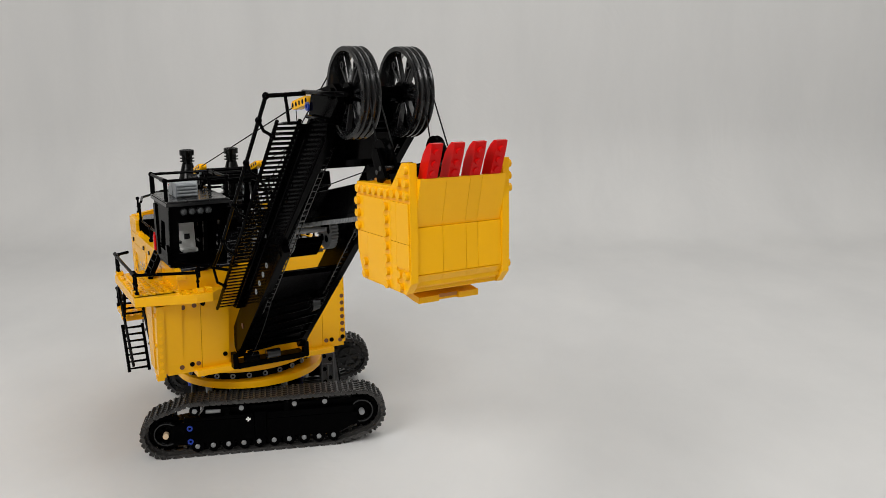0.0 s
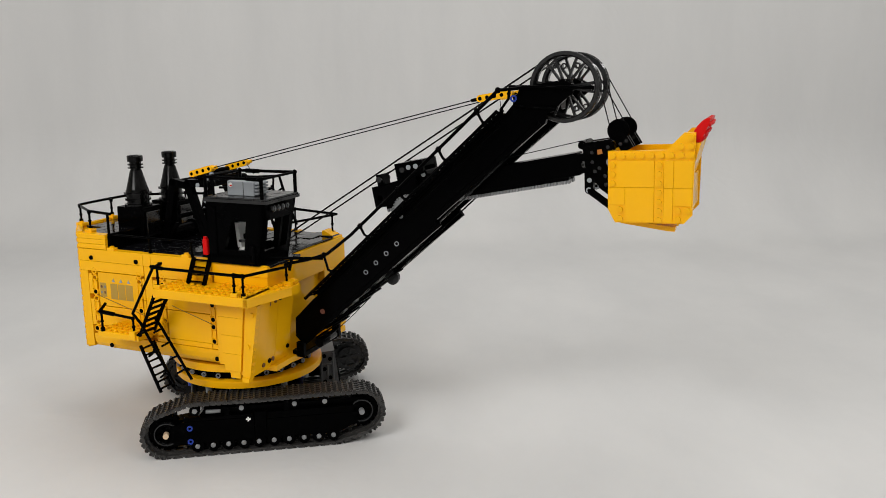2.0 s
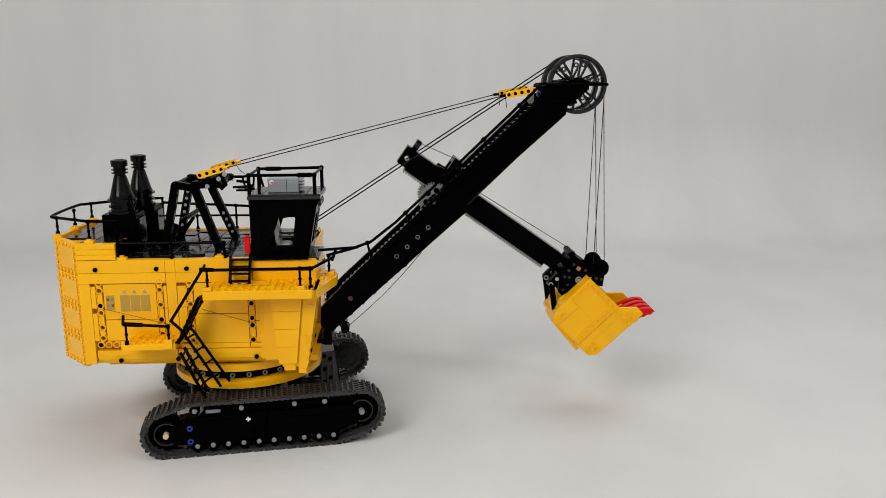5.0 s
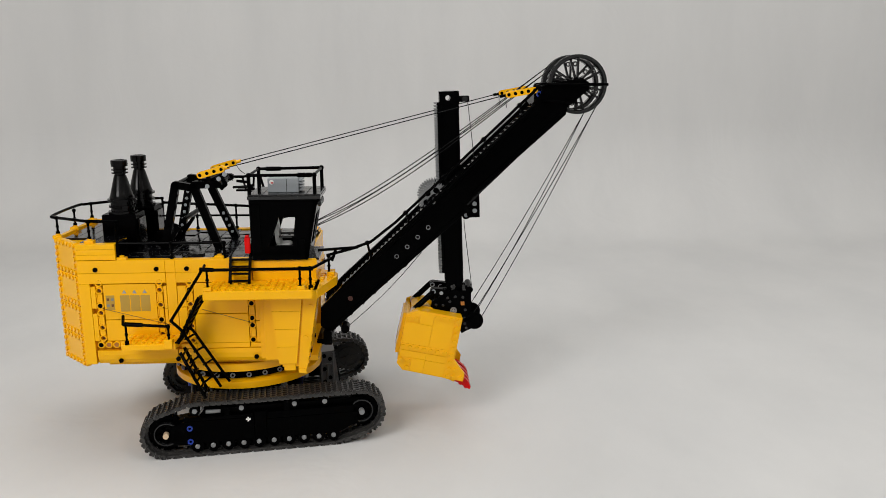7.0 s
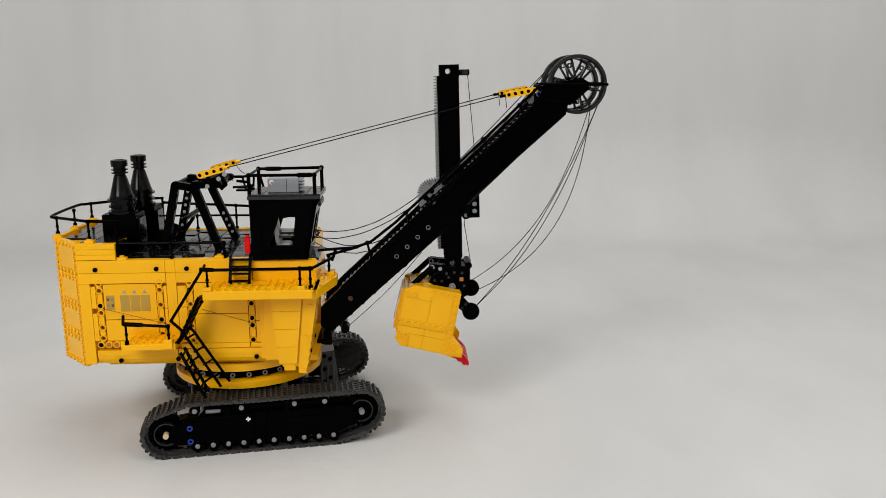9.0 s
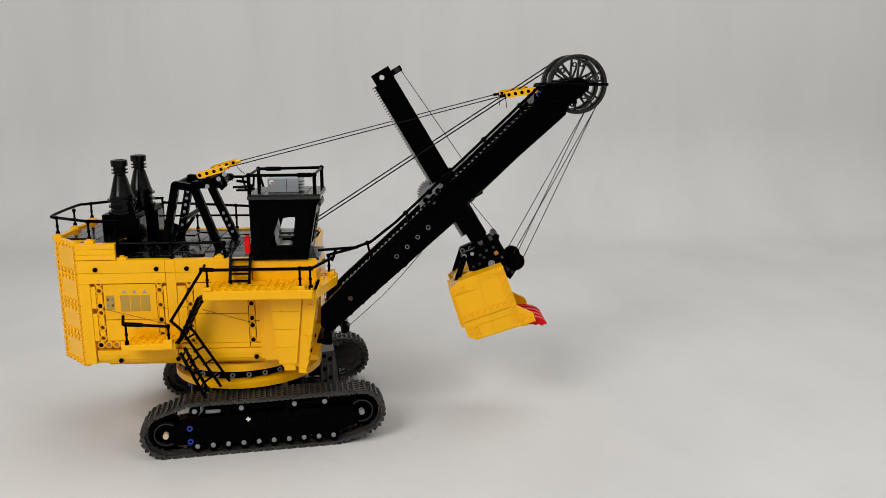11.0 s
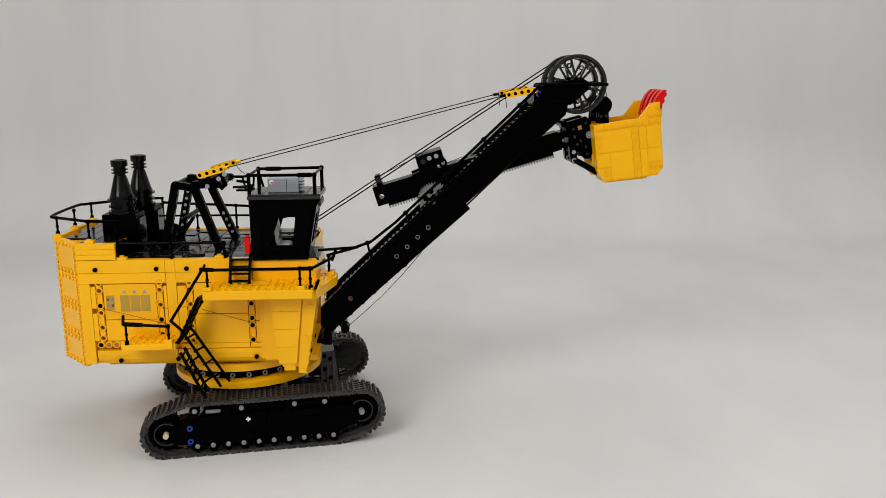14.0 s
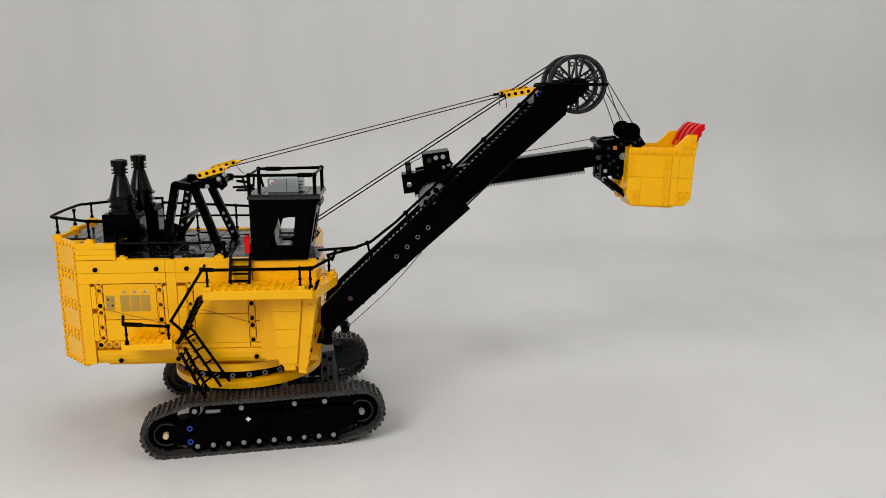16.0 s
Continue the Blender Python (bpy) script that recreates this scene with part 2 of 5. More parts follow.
PLUG, PLUG_ORANGE = [Solid().lathe([(0.29, -0.12), (0.29, 0.1), (0.2, 0.1), (0.2, -0.12)], (0, 0, 0), "y", 14, closed=True).lathe([(0.2, -0.05), (0.2, 0.02)], (0, 0, 0), "y", 12).mesh(n, m) for n, m in (("black_pin", BLACK), ("orange_pin", ORANGE))]


def link_mesh():
    """One track shoe: plate with two raised grousers and hinge lugs; outer face towards -z."""
    s = Solid()
    s.box(-0.69, 0.69, -1.75, 1.75, -0.08, 0.02)
    for x, off in ((-0.42, 0.0), (0.3, 0.39)):
        for k in range(6):
            y0 = -1.95 + 0.78 * k - off
            s.box(x - 0.1, x + 0.1, max(y0, -1.95), min(y0 + 0.6, 1.95), -0.56, -0.06)
    ys = [-1.87 + 0.374 * k for k in range(11)]
    for k, y in enumerate(ys):
        if k % 2:
            s.box(-0.36, 0.24, y - 0.08, y + 0.08, -0.36, -0.06)
        else:
            s.box(-0.72, -0.45, y - 0.1, y + 0.1, -0.4, -0.06).box(0.36, 0.74, y - 0.1, y + 0.1, -0.4, -0.06)
    s.box(-0.25, 0.2, -0.5, 0.5, 0.02, 0.34)
    for y in (-1.88, 1.88):
        s.box(-0.62, -0.16, y - 0.07, y + 0.07, -0.5, 0.12).box(0.08, 0.5, y - 0.07, y + 0.07, -0.46, 0.12).box(-0.16, 0.7, y - 0.05, y + 0.05, -0.2, 0.06)
    return s.mesh("track_link", RUBBER)


def wheel_solid(cx, cz, r, y0, y1):
    s = Solid()
    s.lathe([(r, y0), (r, y1), (r - 0.16, y1), (r - 0.16, y0)], (cx, 0, cz), "y", 28, closed=True)
    return s


def spoke_solid(r, a):
    return Solid().box(0.2, r - 0.3, -0.35, 0.35, -0.2, 0.2, m=Matrix.Rotation(-a, 4, "Y"))


def toothed(cx, cz, r, y0, y1, n=20):
    s = Solid()
    poly = []
    for k in range(n):
        for a, rr in ((0.0, r - 0.35), (0.3, r), (0.55, r), (0.8, r - 0.35)):
            t = 2 * math.pi * (k + a) / n
            poly.append((cx + rr * math.cos(t), cz + rr * math.sin(t)))
    s.prism(poly, y0, y1)
    return s


def build_undercarriage():
    base = thing("crawler_undercarriage", "black toy crawler base with dark grey tracks on cloth", "crawler base")
    base.matrix_basis = pose(0, 0, 0, 0, 0, CRAWL)
    link = link_mesh()
    line, pts = belt_line(1.5)
    for sgn in (-1, 1):
        yc = sgn * 11.35
        yo = sgn * 13.2          # outer face
        # inner chain of the belt
        s = Solid()
        prof = [(x, z) for x, z in pts[:-1]]
        n = len(prof)
        cxm, czm = 3.0, 3.7
        inner = [(x + (cxm - x) * 0.03, z + (czm - z) * 0.06) for x, z in prof]
        for ya, yb in ((yc - 0.9, yc - 0.5), (yc + 0.5, yc + 0.9)):
            vs = [(x, y, z) for y in (ya, yb) for x, z in prof] + [(x, y, z) for y in (ya, yb) for x, z in inner]
            fs = []
            for i in range(n):
                j = (i + 1) % n
                fs += [(i, j, 2 * n + j, 2 * n + i), (n + i, 3 * n + i, 3 * n + j, n + j), (i, n + i, n + j, j), (2 * n + i, 2 * n + j, 3 * n + j, 3 * n + i)]
            s.add(vs, fs)
        belt = part("track_belt", s, RUBBER, base, "dark grey plastic crawler track of hinged shoes")
        for x, z, a, ln in line:
            ob = part("track_link", link, RUBBER, belt)
            ob.matrix_basis = upose(x, yc, z, 0, -a, 0) @ Matrix.Diagonal((min(ln / 1.44, 1.06), 1, 1, 1))
        # side frame with its stepped cover plates
        s = Solid()
        s.prism([(-8.6, 1.4), (12.9, 1.4), (16.6, 3.3), (17.2, 4.6), (16.2, 6.3), (-4.8, 6.3), (-5.6, 5.3), (-8.2, 5.0), (-10.4, 3.6), (-9.6, 2.2)], yc - 1.0, yc + 1.0)
        part("side_frame", s, BLACK, base, "black studless beams of the track frame")
        f0, f1 = yo - sgn * 0.9, yo - sgn * 0.12
        part("cover_plate", Solid().prism([(-8.9, 1.9), (1.6, 1.9), (1.6, 4.9), (-7.6, 4.9), (-9.2, 4.2)], f0, f1), BLACK, base)
        part("cover_plate", Solid().prism([(3.3, 1.9), (12.6, 1.9), (15.6, 3.2), (15.6, 4.5), (3.3, 4.5)], f0, f1), BLACK, base)
        part("cover_plate", Solid().box(1.65, 3.25, f0, f1 - sgn * 0.1, 1.9, 5.6, c=CUT), BLACK, base)
        part("cover_beam", Solid().box(3.4, 15.0, f0, f1 + sgn * 0.05, 4.55, 5.5, c=CUT), BLACK, base)
        part("cover_beam", Solid().box(-7.4, 1.55, f0, f1 + sgn * 0.05, 4.95, 5.45, c=CUT), BLACK, base)
        part("spring_rod", Solid().rod((-4.6, f0, 5.9), (-2.7, f0, 5.85), 0.3, 10), MID, base)
        part("lever", Solid().box(-2.2, -1.5, f0, f1, 5.4, 6.6, c=CUT), BLACK, base)
        part("lever", Solid().box(5.6, 6.4, f0, f1, 5.4, 6.9, c=CUT), BLACK, base)
        # rollers, ten below and four above, with grey caps
        for k in range(10):
            x = -5.85 + 2 * k
            s = Solid().lathe([(0.85, -0.35), (0.85, 0.35)], (0, 0, 0), "y", 16)
            roller = part("track_roller", s, BLACK, base, at=upose(x, yo - sgn * 0.6, 1.38))
            s = Solid().lathe([(0.32, 0.33), (0.32, 0.55), (0.25, 0.6)], (0, 0, 0), "y", 14) if sgn > 0 else Solid().lathe([(0.25, -0.6), (0.32, -0.55), (0.32, -0.33)], (0, 0, 0), "y", 14)
            part("roller_cap", s, MID, roller, "grey pin cap")
        for x in (-5.95, 0.07, 7.05, 11.1):
            s = Solid().lathe([(0.7, -0.4), (0.7, 0.4)], (0, 0, 0), "y", 16)
            roller = part("carrier_roller", s, BLACK, base, at=upose(x, yo - sgn * 0.6, 6.38))
            s = Solid().lathe([(0.32, -0.6), (0.32, 0.6)], (0, 0, 0), "y", 14)
            part("roller_cap", s, MID, roller, "grey pin cap")
        for (x, z, r), cap in ((REAR, TAN), (FRONT, MID)):
            w = part("end_wheel", wheel_solid(0, 0, 1.6, -0.6, 0.6), DARK, base, at=upose(x, yo - sgn * 1.15, z))
            for k in range(6):
                part("spoke", spoke_solid(1.6, 2 * math.pi * k / 6 + 0.3), BLACK, w)
            s = toothed(0, 0, r - 0.25, -0.35, 0.35)
            part("sprocket_teeth", s, BLACK, w, at=upose(0, sgn * -0.5, 0))
            part("hub_cap", Solid().lathe([(0.38, -1.15), (0.38, 1.15)], (0, 0, 0), "y", 14), cap, w, "pale hub cap")
        for x, z, r in (REAR, FRONT):
            w = part("end_wheel", wheel_solid(0, 0, 1.7, -0.3, 0.3), DARK, base, at=upose(x, sgn * 9.9, z))
            for k in range(6):
                part("spoke", Solid().box(0.2, 1.6, -0.2, 0.2, -0.16, 0.16, m=Matrix.Rotation(-(2 * math.pi * k / 6 + 0.2), 4, "Y")), DARK, w)
            part("sprocket_teeth", toothed(0, 0, r - 0.3, -0.2, 0.2), DARK, w, at=upose(0, sgn * 0.55, 0))
            part("hub_cap", Solid().lathe([(0.45, -0.45), (0.45, 0.45)], (0, 0, 0), "y", 14), DARK, w)
        s = Solid().lathe([(0.38, -0.08), (0.38, 0.08), (0.2, 0.08), (0.2, -0.08)], (0, 0, 0), "y", 14, closed=True)
        me = s.mesh("pin_ring", BLUE)
        for z in (4.05, 2.2):
            part("pin_ring", me, BLUE, base, "blue pin end", at=upose(-6.7, yo + sgn * 0.0, z))
        s = Solid().box(-0.3, 0.3, -0.06, 0.06, -0.1, 0.1).box(-0.1, 0.1, -0.06, 0.06, -0.3, 0.3)
        part("axle_end", s, WHITE, base, "white cross axle end", at=upose(0.9, yo + sgn * 0.0, 4.75))
    # carbody between the tracks
    s = Solid()
    s.box(-5.5, 7.5, -9.4, 9.4, 3.0, 5.2, c=CUT)
    s.box(-4.0, 8.5, -6.5, 6.5, 5.2, 6.6, c=CUT)
    part("car_body", s, DARK, base, "dark grey centre frame between tracks")
    for sx in (-7.2, 12.4):
        for y0 in ((1.4,) if sx < 0 else (1.6,)):
            s = Solid()
            xi, xo = (sx, sx + 1.7) if sx > 0 else (sx, sx - 2.0)
            s.prism([(xi - (1.2 if sx > 0 else -1.2), 8.3), (xi + (1.0 if sx > 0 else -0.6), 8.5), (xo, 2.4), (xi - (1.2 if sx > 0 else -1.2), 2.4)], y0 + 0.05, y0 + (6.6 if sx > 0 else 7.8))
            sp = part("slope_cover", s, SLATE if sx > 0 else DARK, base, "slate grey sloped cover panel")
            # raised black blocks imitate the shade inside the cover's slots
            s = Solid()
            for yy, zz in [(y0 + 0.7 + 1.3 * u, 7.4 - 1.1 * v) for u in range(5) for v in range(5)]:
                f = (8.3 - zz) / 5.9
                xx = (xi + (1.0 if sx > 0 else -0.6)) * (1 - f) + xo * f
                s.box(xx - 0.1, xx + 0.22, yy - 0.4, yy + 0.4, zz - 0.18, zz + 0.18)
            part("dark_slot_block", s, BLACK, sp)
            if sx > 0:
                # ribs, a bracket and pins on the end that faces the near track
                for x, z0, z1 in ((xi - 1.0, 2.6, 8.1), (xi - 0.1, 2.6, 6.2), (xi + 0.75, 2.8, 8.2)):
                    part("rib", Solid().box(x - 0.14, x + 0.14, y0 - 0.18, y0 + 0.1, z0, z1, c=0.04), SLATE, sp)
                part("rib", Solid().box(xi - 0.85, xi + 0.6, y0 - 0.12, y0 + 0.1, 6.2, 6.45, c=0.04), SLATE, sp)
                for x, z in ((xi - 0.55, 7.7), (xi + 0.3, 7.2), (xi - 0.55, 5.6), (xi + 0.3, 4.2), (xi - 0.55, 3.6)):
                    part("black_pin", PLUG, BLACK, sp, at=upose(x, y0 - 0.02, z))
    s = Solid().lathe([(4.8, 6.0), (4.8, 8.4)], (0.6, 0, 0), "z", 32)
    part("turntable_drum", s, DARK, base)
    for k in range(14):
        a = 2 * math.pi * k / 14
        s = Solid().rod((0.6 + 8.3 * math.cos(a), 8.3 * math.sin(a), 5.2), (0.6 + 8.3 * math.cos(a), 8.3 * math.sin(a), 8.0), 0.45, 10)
        part("ring_support", s, GREY if k % 3 == 0 else (BLUE if k % 3 == 1 else DARK), base)
    s = Solid().lathe([(10.45, 8.05), (10.45, 8.95), (10.3, 9.05), (8.0, 9.05), (7.9, 8.05)], (0.95, 0, 0), "z", 72, closed=True)
    part("lower_slewing_ring", s, YELLOW, base, "yellow plastic slewing ring")
    return base


undercarriage = build_undercarriage()

# ---------------------------------------------------------------- upper structure: machinery house
house = thing("machinery_house", "yellow brick-built toy machinery house with black cab", "toy shovel house")


def panel(x0, x1, z0, z1, y=-11.0, depth=0.35, label="", mat=YELLOW, c=0.03, parent=None):
    g = 0.018
    sg = -1 if y < 0 else 1
    return part("wall_panel", Solid().box(x0 + g, x1 - g, y - sg * 0.85, y + sg * depth, z0 + g, z1 - g, c=c), mat, parent or house, label)


def hole_mesh(mat, r=0.31):
    s = Solid().lathe([(r, -0.12), (r, 0.03), (r - 0.09, 0.05), (r - 0.1, -0.1)], (0, 0, 0), "y", 12)
    return s.mesh("pin", mat)


SOCKET_SHADE = Solid().lathe([(0.295, -0.06), (0.295, 0.06)], (0, 0, 0), "y", 14).mesh("socket_shade", SHADE_BROWN)
PIN = hole_mesh(BLACK)
# shallow brown disc that paints an open hole's dark inside
SHADED_SOCKET = hole_mesh(SHADE_BROWN, 0.3)


def beam_with_holes(x, zs, sgn, filled):
    """An upright studless beam on the side wall: round bosses with through holes, slim webs between them."""
    y = sgn * 10.96
    f = sgn * 0.42
    for n, (za, zb) in enumerate(zip(zs, zs[1:])):
        s = Solid().box(x - 0.33, x + 0.33, y - sgn * 0.8, y + f * 0.75, zb + 0.44, za - 0.44)
        if za - zb > 1.5:
            s.box(x - 0.36, x - 0.24, y, y + f, zb + 0.44, za - 0.44).box(x + 0.24, x + 0.36, y, y + f, zb + 0.44, za - 0.44)
        part("beam_web", s, YELLOW, house)
    for z in zs:
        b = part("hole_boss", BOSS if sgn < 0 else BOSS_FAR, YELLOW, house, at=upose(x, y, z))
        if z in filled:
            part("black_pin", PLUG, BLACK, b, at=upose(0, f * 0.72, 0))
        else:
            # brown floor disc darkens the open hole as shade would
            part("socket_shade", SOCKET_SHADE, SHADE_BROWN, b, at=upose(0, f * -0.3, 0))


BOSS, BOSS_FAR = [Solid().lathe([(0.47, g * -0.8), (0.47, g * 0.38), (0.44, g * 0.42), (0.34, g * 0.42), (0.31, g * 0.36), (0.29, g * 0.36), (0.29, g * -0.8)], (0, 0, 0), "y", 18, closed=True).mesh("hole_boss", YELLOW) for g in (-1, 1)]


def build_house():
    # core behind the panels
    s = Solid()
    plan = [(-22.3, -6.0), (-18.2, -10.2), (10.3, -10.2), (10.3, 10.2), (-18.2, 10.2), (-22.3, 6.0)]
    s.prism(plan, 12.3, 25.9, "z")
    part("house_core", s, YELLOW, house, "yellow brick walls")
    s = Solid()
    s.prism([(-22.2, -6.2), (-18.2, -10.8), (-13.4, -10.8), (-13.4, 10.8), (-18.2, 10.8), (-22.2, 6.2)], 25.9, 28.1, "z")
    part("rear_core", s, YELLOW, house)
    # deck tiles
    for i, x0 in enumerate(seq(-13.2, 10.8, 2)):
        for j, y0 in enumerate(seq(-10.8, 8.4, 2.4)):
            if x0 > 10 and y0 > -5:
                continue
            tip = Matrix.Translation((x0, y0, 26.2)) @ Matrix.Rotation(radians(1.6 * math.sin(i * 2.3 + j * 5.1)), 4, "X") @ Matrix.Rotation(radians(1.6 * math.sin(i * 4.7 + j * 1.9)), 4, "Y") @ Matrix.Translation((-x0, -y0, -26.2))
            part("deck_tile", Solid().box(x0 + 0.03, x0 + 1.97, y0 + 0.03, y0 + 2.37, 25.9, 26.25 + 0.05 * ((i * 7 + j * 3) % 2), m=tip, c=0.05), DECK, house)
    for i, x0 in enumerate(seq(-21.8, -15.4, 1.6)):
        w = 6.0 if x0 < -19 else 10.4
        part("deck_tile", Solid().box(x0 + 0.03, x0 + 1.57, -w, w, 28.1, 28.4, c=0.05), DECK, house)
    for sgn in (-1, 1):
        y = sgn * 11.0
        # rear raised blocks
        for z0, z1 in ((26.45, 27.15), (27.15, 27.85), (27.85, 28.55)):
            panel(-18.3, -13.3, z0, z1, y)
        # top band
        panel(-18.3, -7.1, 24.7, 26.4, y)
        panel(-7.1, -5.8, 24.7, 26.4, y)
        panel(-5.8, 4.0, 24.7, 26.4, y)
        panel(4.0, 12.6 if sgn < 0 else 10.9, 24.7, 26.1, y)
        panel(-18.3, -7.1, 23.3, 24.7, y)
        panel(-7.1, -5.8, 15.2, 24.7, y, 0.25)
        panel(-5.8, 4.0, 23.3, 24.7, y)
        # rear strip and fields between the beams
        panel(-18.3, -16.9, 12.3, 23.3, y, 0.34)
        panel(-3.68, 3.3, 14.25, 14.95, y, 0.25)
        panel(-5.75, -3.7, 14.25, 14.9, y, 0.25)
        for x0, x1, z0, z1, dp in ((-16.9, -16.27, 19.95, 22.9, 0.3), (-16.9, -16.27, 15.5, 19.25, 0.3), (-15.33, -8.52, 18.4, 23.2, 0.2), (-15.33, -8.52, 15.5, 18.35, 0.2), (-13.7, -7.1, 14.3, 15.45, 0.2),
                                   (-7.55, -7.1, 19.9, 22.9, 0.3), (-7.55, -7.1, 15.5, 19.85, 0.3), (-5.75, -4.62, 20.0, 22.85, 0.3), (-5.75, -4.62, 15.2, 19.95, 0.3), (-3.68, 3.3, 19.0, 23.2, 0.2), (-3.68, 3.3, 14.96, 18.95, 0.25),
                                   (4.25, 5.3, 18.0, 21.9, 0.3), (4.25, 5.3, 15.0, 17.95, 0.3), (3.4, 5.3, 14.3, 14.9, 0.3)):
            panel(x0, x1, z0, z1, y, dp)
        beam_with_holes(-15.8, [23.35, 22.35, 20.35, 19.35, 17.35, 15.9], sgn, (20.35,))
        beam_with_holes(-8.03, [23.35, 22.35, 20.35, 18.35, 16.35], sgn, (18.35,))
        beam_with_holes(-4.15, [23.35, 22.35, 20.35, 19.35, 17.35, 15.35], sgn, (22.35,))
        beam_with_holes(3.78, [20.35, 18.35, 17.35, 15.35], sgn, (20.35, 18.35, 17.35, 15.35))
        for k in range(3):
            b = part("hole_boss", BOSS if sgn < 0 else BOSS_FAR, YELLOW, house, at=upose(-16.15 + k, sgn * 10.96, 15.0))
            part("black_pin" if k == 0 else "orange_pin", PLUG if k == 0 else PLUG_ORANGE, BLACK if k == 0 else ORANGE, b, at=upose(0, sgn * 0.3, 0))
        for x, z in ((-16.0, 25.2), (-8.2, 25.2), (-4.3, 25.2), (-13.7, 12.8), (-6.2, 12.9), (4.1, 13.0)):
            part("black_pin", PIN, BLACK, house, at=upose(x, y + sgn * 0.38, z))
        # rounded lower edge
        s = Solid()
        arc = [(y * 0.955, 12.2), (y * 0.99, 12.35), (y + sgn * 0.22, 12.9), (y + sgn * 0.36, 13.6), (y + sgn * 0.38, 14.2), (y * 0.95, 14.2)]
        s.prism([(a, b) for a, b in arc], -16.7, -6.2, "x")
        part("curved_panel", s, YELLOW, house)
        s = Solid()
        s.prism([(a, b) for a, b in arc], -6.1, 6.5, "x")
        part("curved_panel", s, YELLOW, house)
        # decals
        for k in range(3):
            part("decal", Solid().box(-13.2 + k * 1.32, -12.0 + k * 1.32, y + sgn * 0.2, y + sgn * 0.225, 19.5, 21.7), DECAL, house, "bronze grille sticker")
            part("warning_triangle", Solid().prism([(-12.9 + k * 1.32, 21.95), (-12.35 + k * 1.32, 21.95), (-12.62 + k * 1.32, 22.45)], y + sgn * 0.2, y + sgn * 0.23), GREY, house, "small grey triangle sticker")
        for u, v in ((-14.78, 21.2), (-14.22, 21.2), (-14.78, 20.4), (-14.22, 20.4)):
            part("decal_mark", Solid().box(u - 0.16, u + 0.16, y + sgn * 0.2, y + sgn * 0.24, v - 0.22, v + 0.12), SHADE_BROWN if (u < -14.5) == (v > 21) else MID, house)
        part("decal", Solid().box(-15.05, -13.95, y + sgn * 0.2, y + sgn * 0.225, 19.7, 21.7), DECAL, house, "bronze square sticker")
        # chamfered rear corner with studs on its plates
        p0, p1 = Vector((-18.33, y, 0)), Vector((-22.72, sgn * 6.45, 0))
        d = (p1 - p0).normalized()
        nrm = Vector((-d.y, d.x, 0)) * (-1 if sgn > 0 else 1)
        L = (p1 - p0).length
        turn = Matrix.Translation(p0) @ Matrix((( d.x, nrm.x, 0, 0), (d.y, nrm.y, 0, 0), (0, 0, 1, 0), (0, 0, 0, 1)))
        zs = [11.9, 16.1, 20.2, 24.3, 28.7]
        for z0, z1 in zip(zs, zs[1:]):
            s = Solid().box(0.03, L - 0.03, -0.6, 0.1, z0 + 0.02, z1 - 0.02, m=turn, c=0.05)
            n = 6
            for k in range(n):
                u = 0.5 + (L - 1.0) * k / (n - 1)
                for zz in (z0 + 0.45, z1 - 0.45):
                    s.stud(turn @ Vector((u, 0.1, zz)), nrm)
            for k in range(1, 4):
                for u in (0.5, L - 0.5):
                    s.stud(turn @ Vector((u, 0.1, z0 + 0.45 + (z1 - z0 - 0.9) * k / 4)), nrm)
            part("studded_plate", s, YELLOW, house)
    # rear face
    for z0, z1 in zip([11.9, 16.1, 20.2, 24.3], [16.1, 20.2, 24.3, 28.7]):
        for y0, y1 in ((-6.4, -2.15), (-2.15, 2.15), (2.15, 6.4)):
            s = Solid().box(-22.8, -22.2, y0 + 0.02, y1 - 0.02, z0 + 0.02, z1 - 0.02, c=0.05)
            for k in range(4):
                for zz in (z0 + 0.5, z1 - 0.5):
                    s.stud((-22.8, y0 + 0.6 + k, zz), (-1, 0, 0))
            part("studded_plate", s, YELLOW, house)
    part("deck_step", Solid().box(-13.42, -13.15, -10.85, 10.85, 25.95, 28.3, c=CUT), BLACK, house, "black step face of the raised rear deck")
    for y, p0, p1 in ((-11.5, (-15.4, 20.0), (-5.9, 17.4)), (-11.55, (-2.6, 19.7), (4.0, 17.7))):
        part("loose_string", Solid().rod((p0[0], y, p0[1]), (p1[0], y, p1[1]), 0.035, 6), SHADE_BROWN, house, "thin brown string across the side")
    # slewing ring below the house and its grey rollers
    s = Solid().lathe([(10.0, 10.35), (10.2, 10.45), (10.2, 11.5), (7.0, 11.5), (7.0, 10.35)], (0.4, 0, 0), "z", 72, closed=True)
    part("upper_slewing_ring", s, YELLOW, house, "yellow plastic slewing ring")
    s = Solid().lathe([(8.9, 9.0), (8.9, 12.4)], (0.4, 0, 0), "z", 48)
    part("ring_core", s, BLACK, house)
    me = Solid().rod((8.7, 0, 0), (9.6, 0, 0), 0.46, 14).mesh("ring_roller", BLACK)
    rim = Solid().lathe([(0.34, 9.55), (0.34, 9.85), (0.22, 9.85), (0.2, 9.6)], (0, 0, 0), "x", 14, closed=True).mesh("roller_rim", MID)
    for k in range(28):
        ob = part("ring_roller", me, BLACK, house, at=upose(0.4, 0, 9.75, 0, 0, k * 360 / 28))
        part("roller_rim", rim, MID, ob, "grey pin rim")
    s = Solid().box(-16, 12, -9.5, 9.5, 11.6, 12.4, c=CUT)
    part("house_floor", s, YELLOW, house)


build_house()


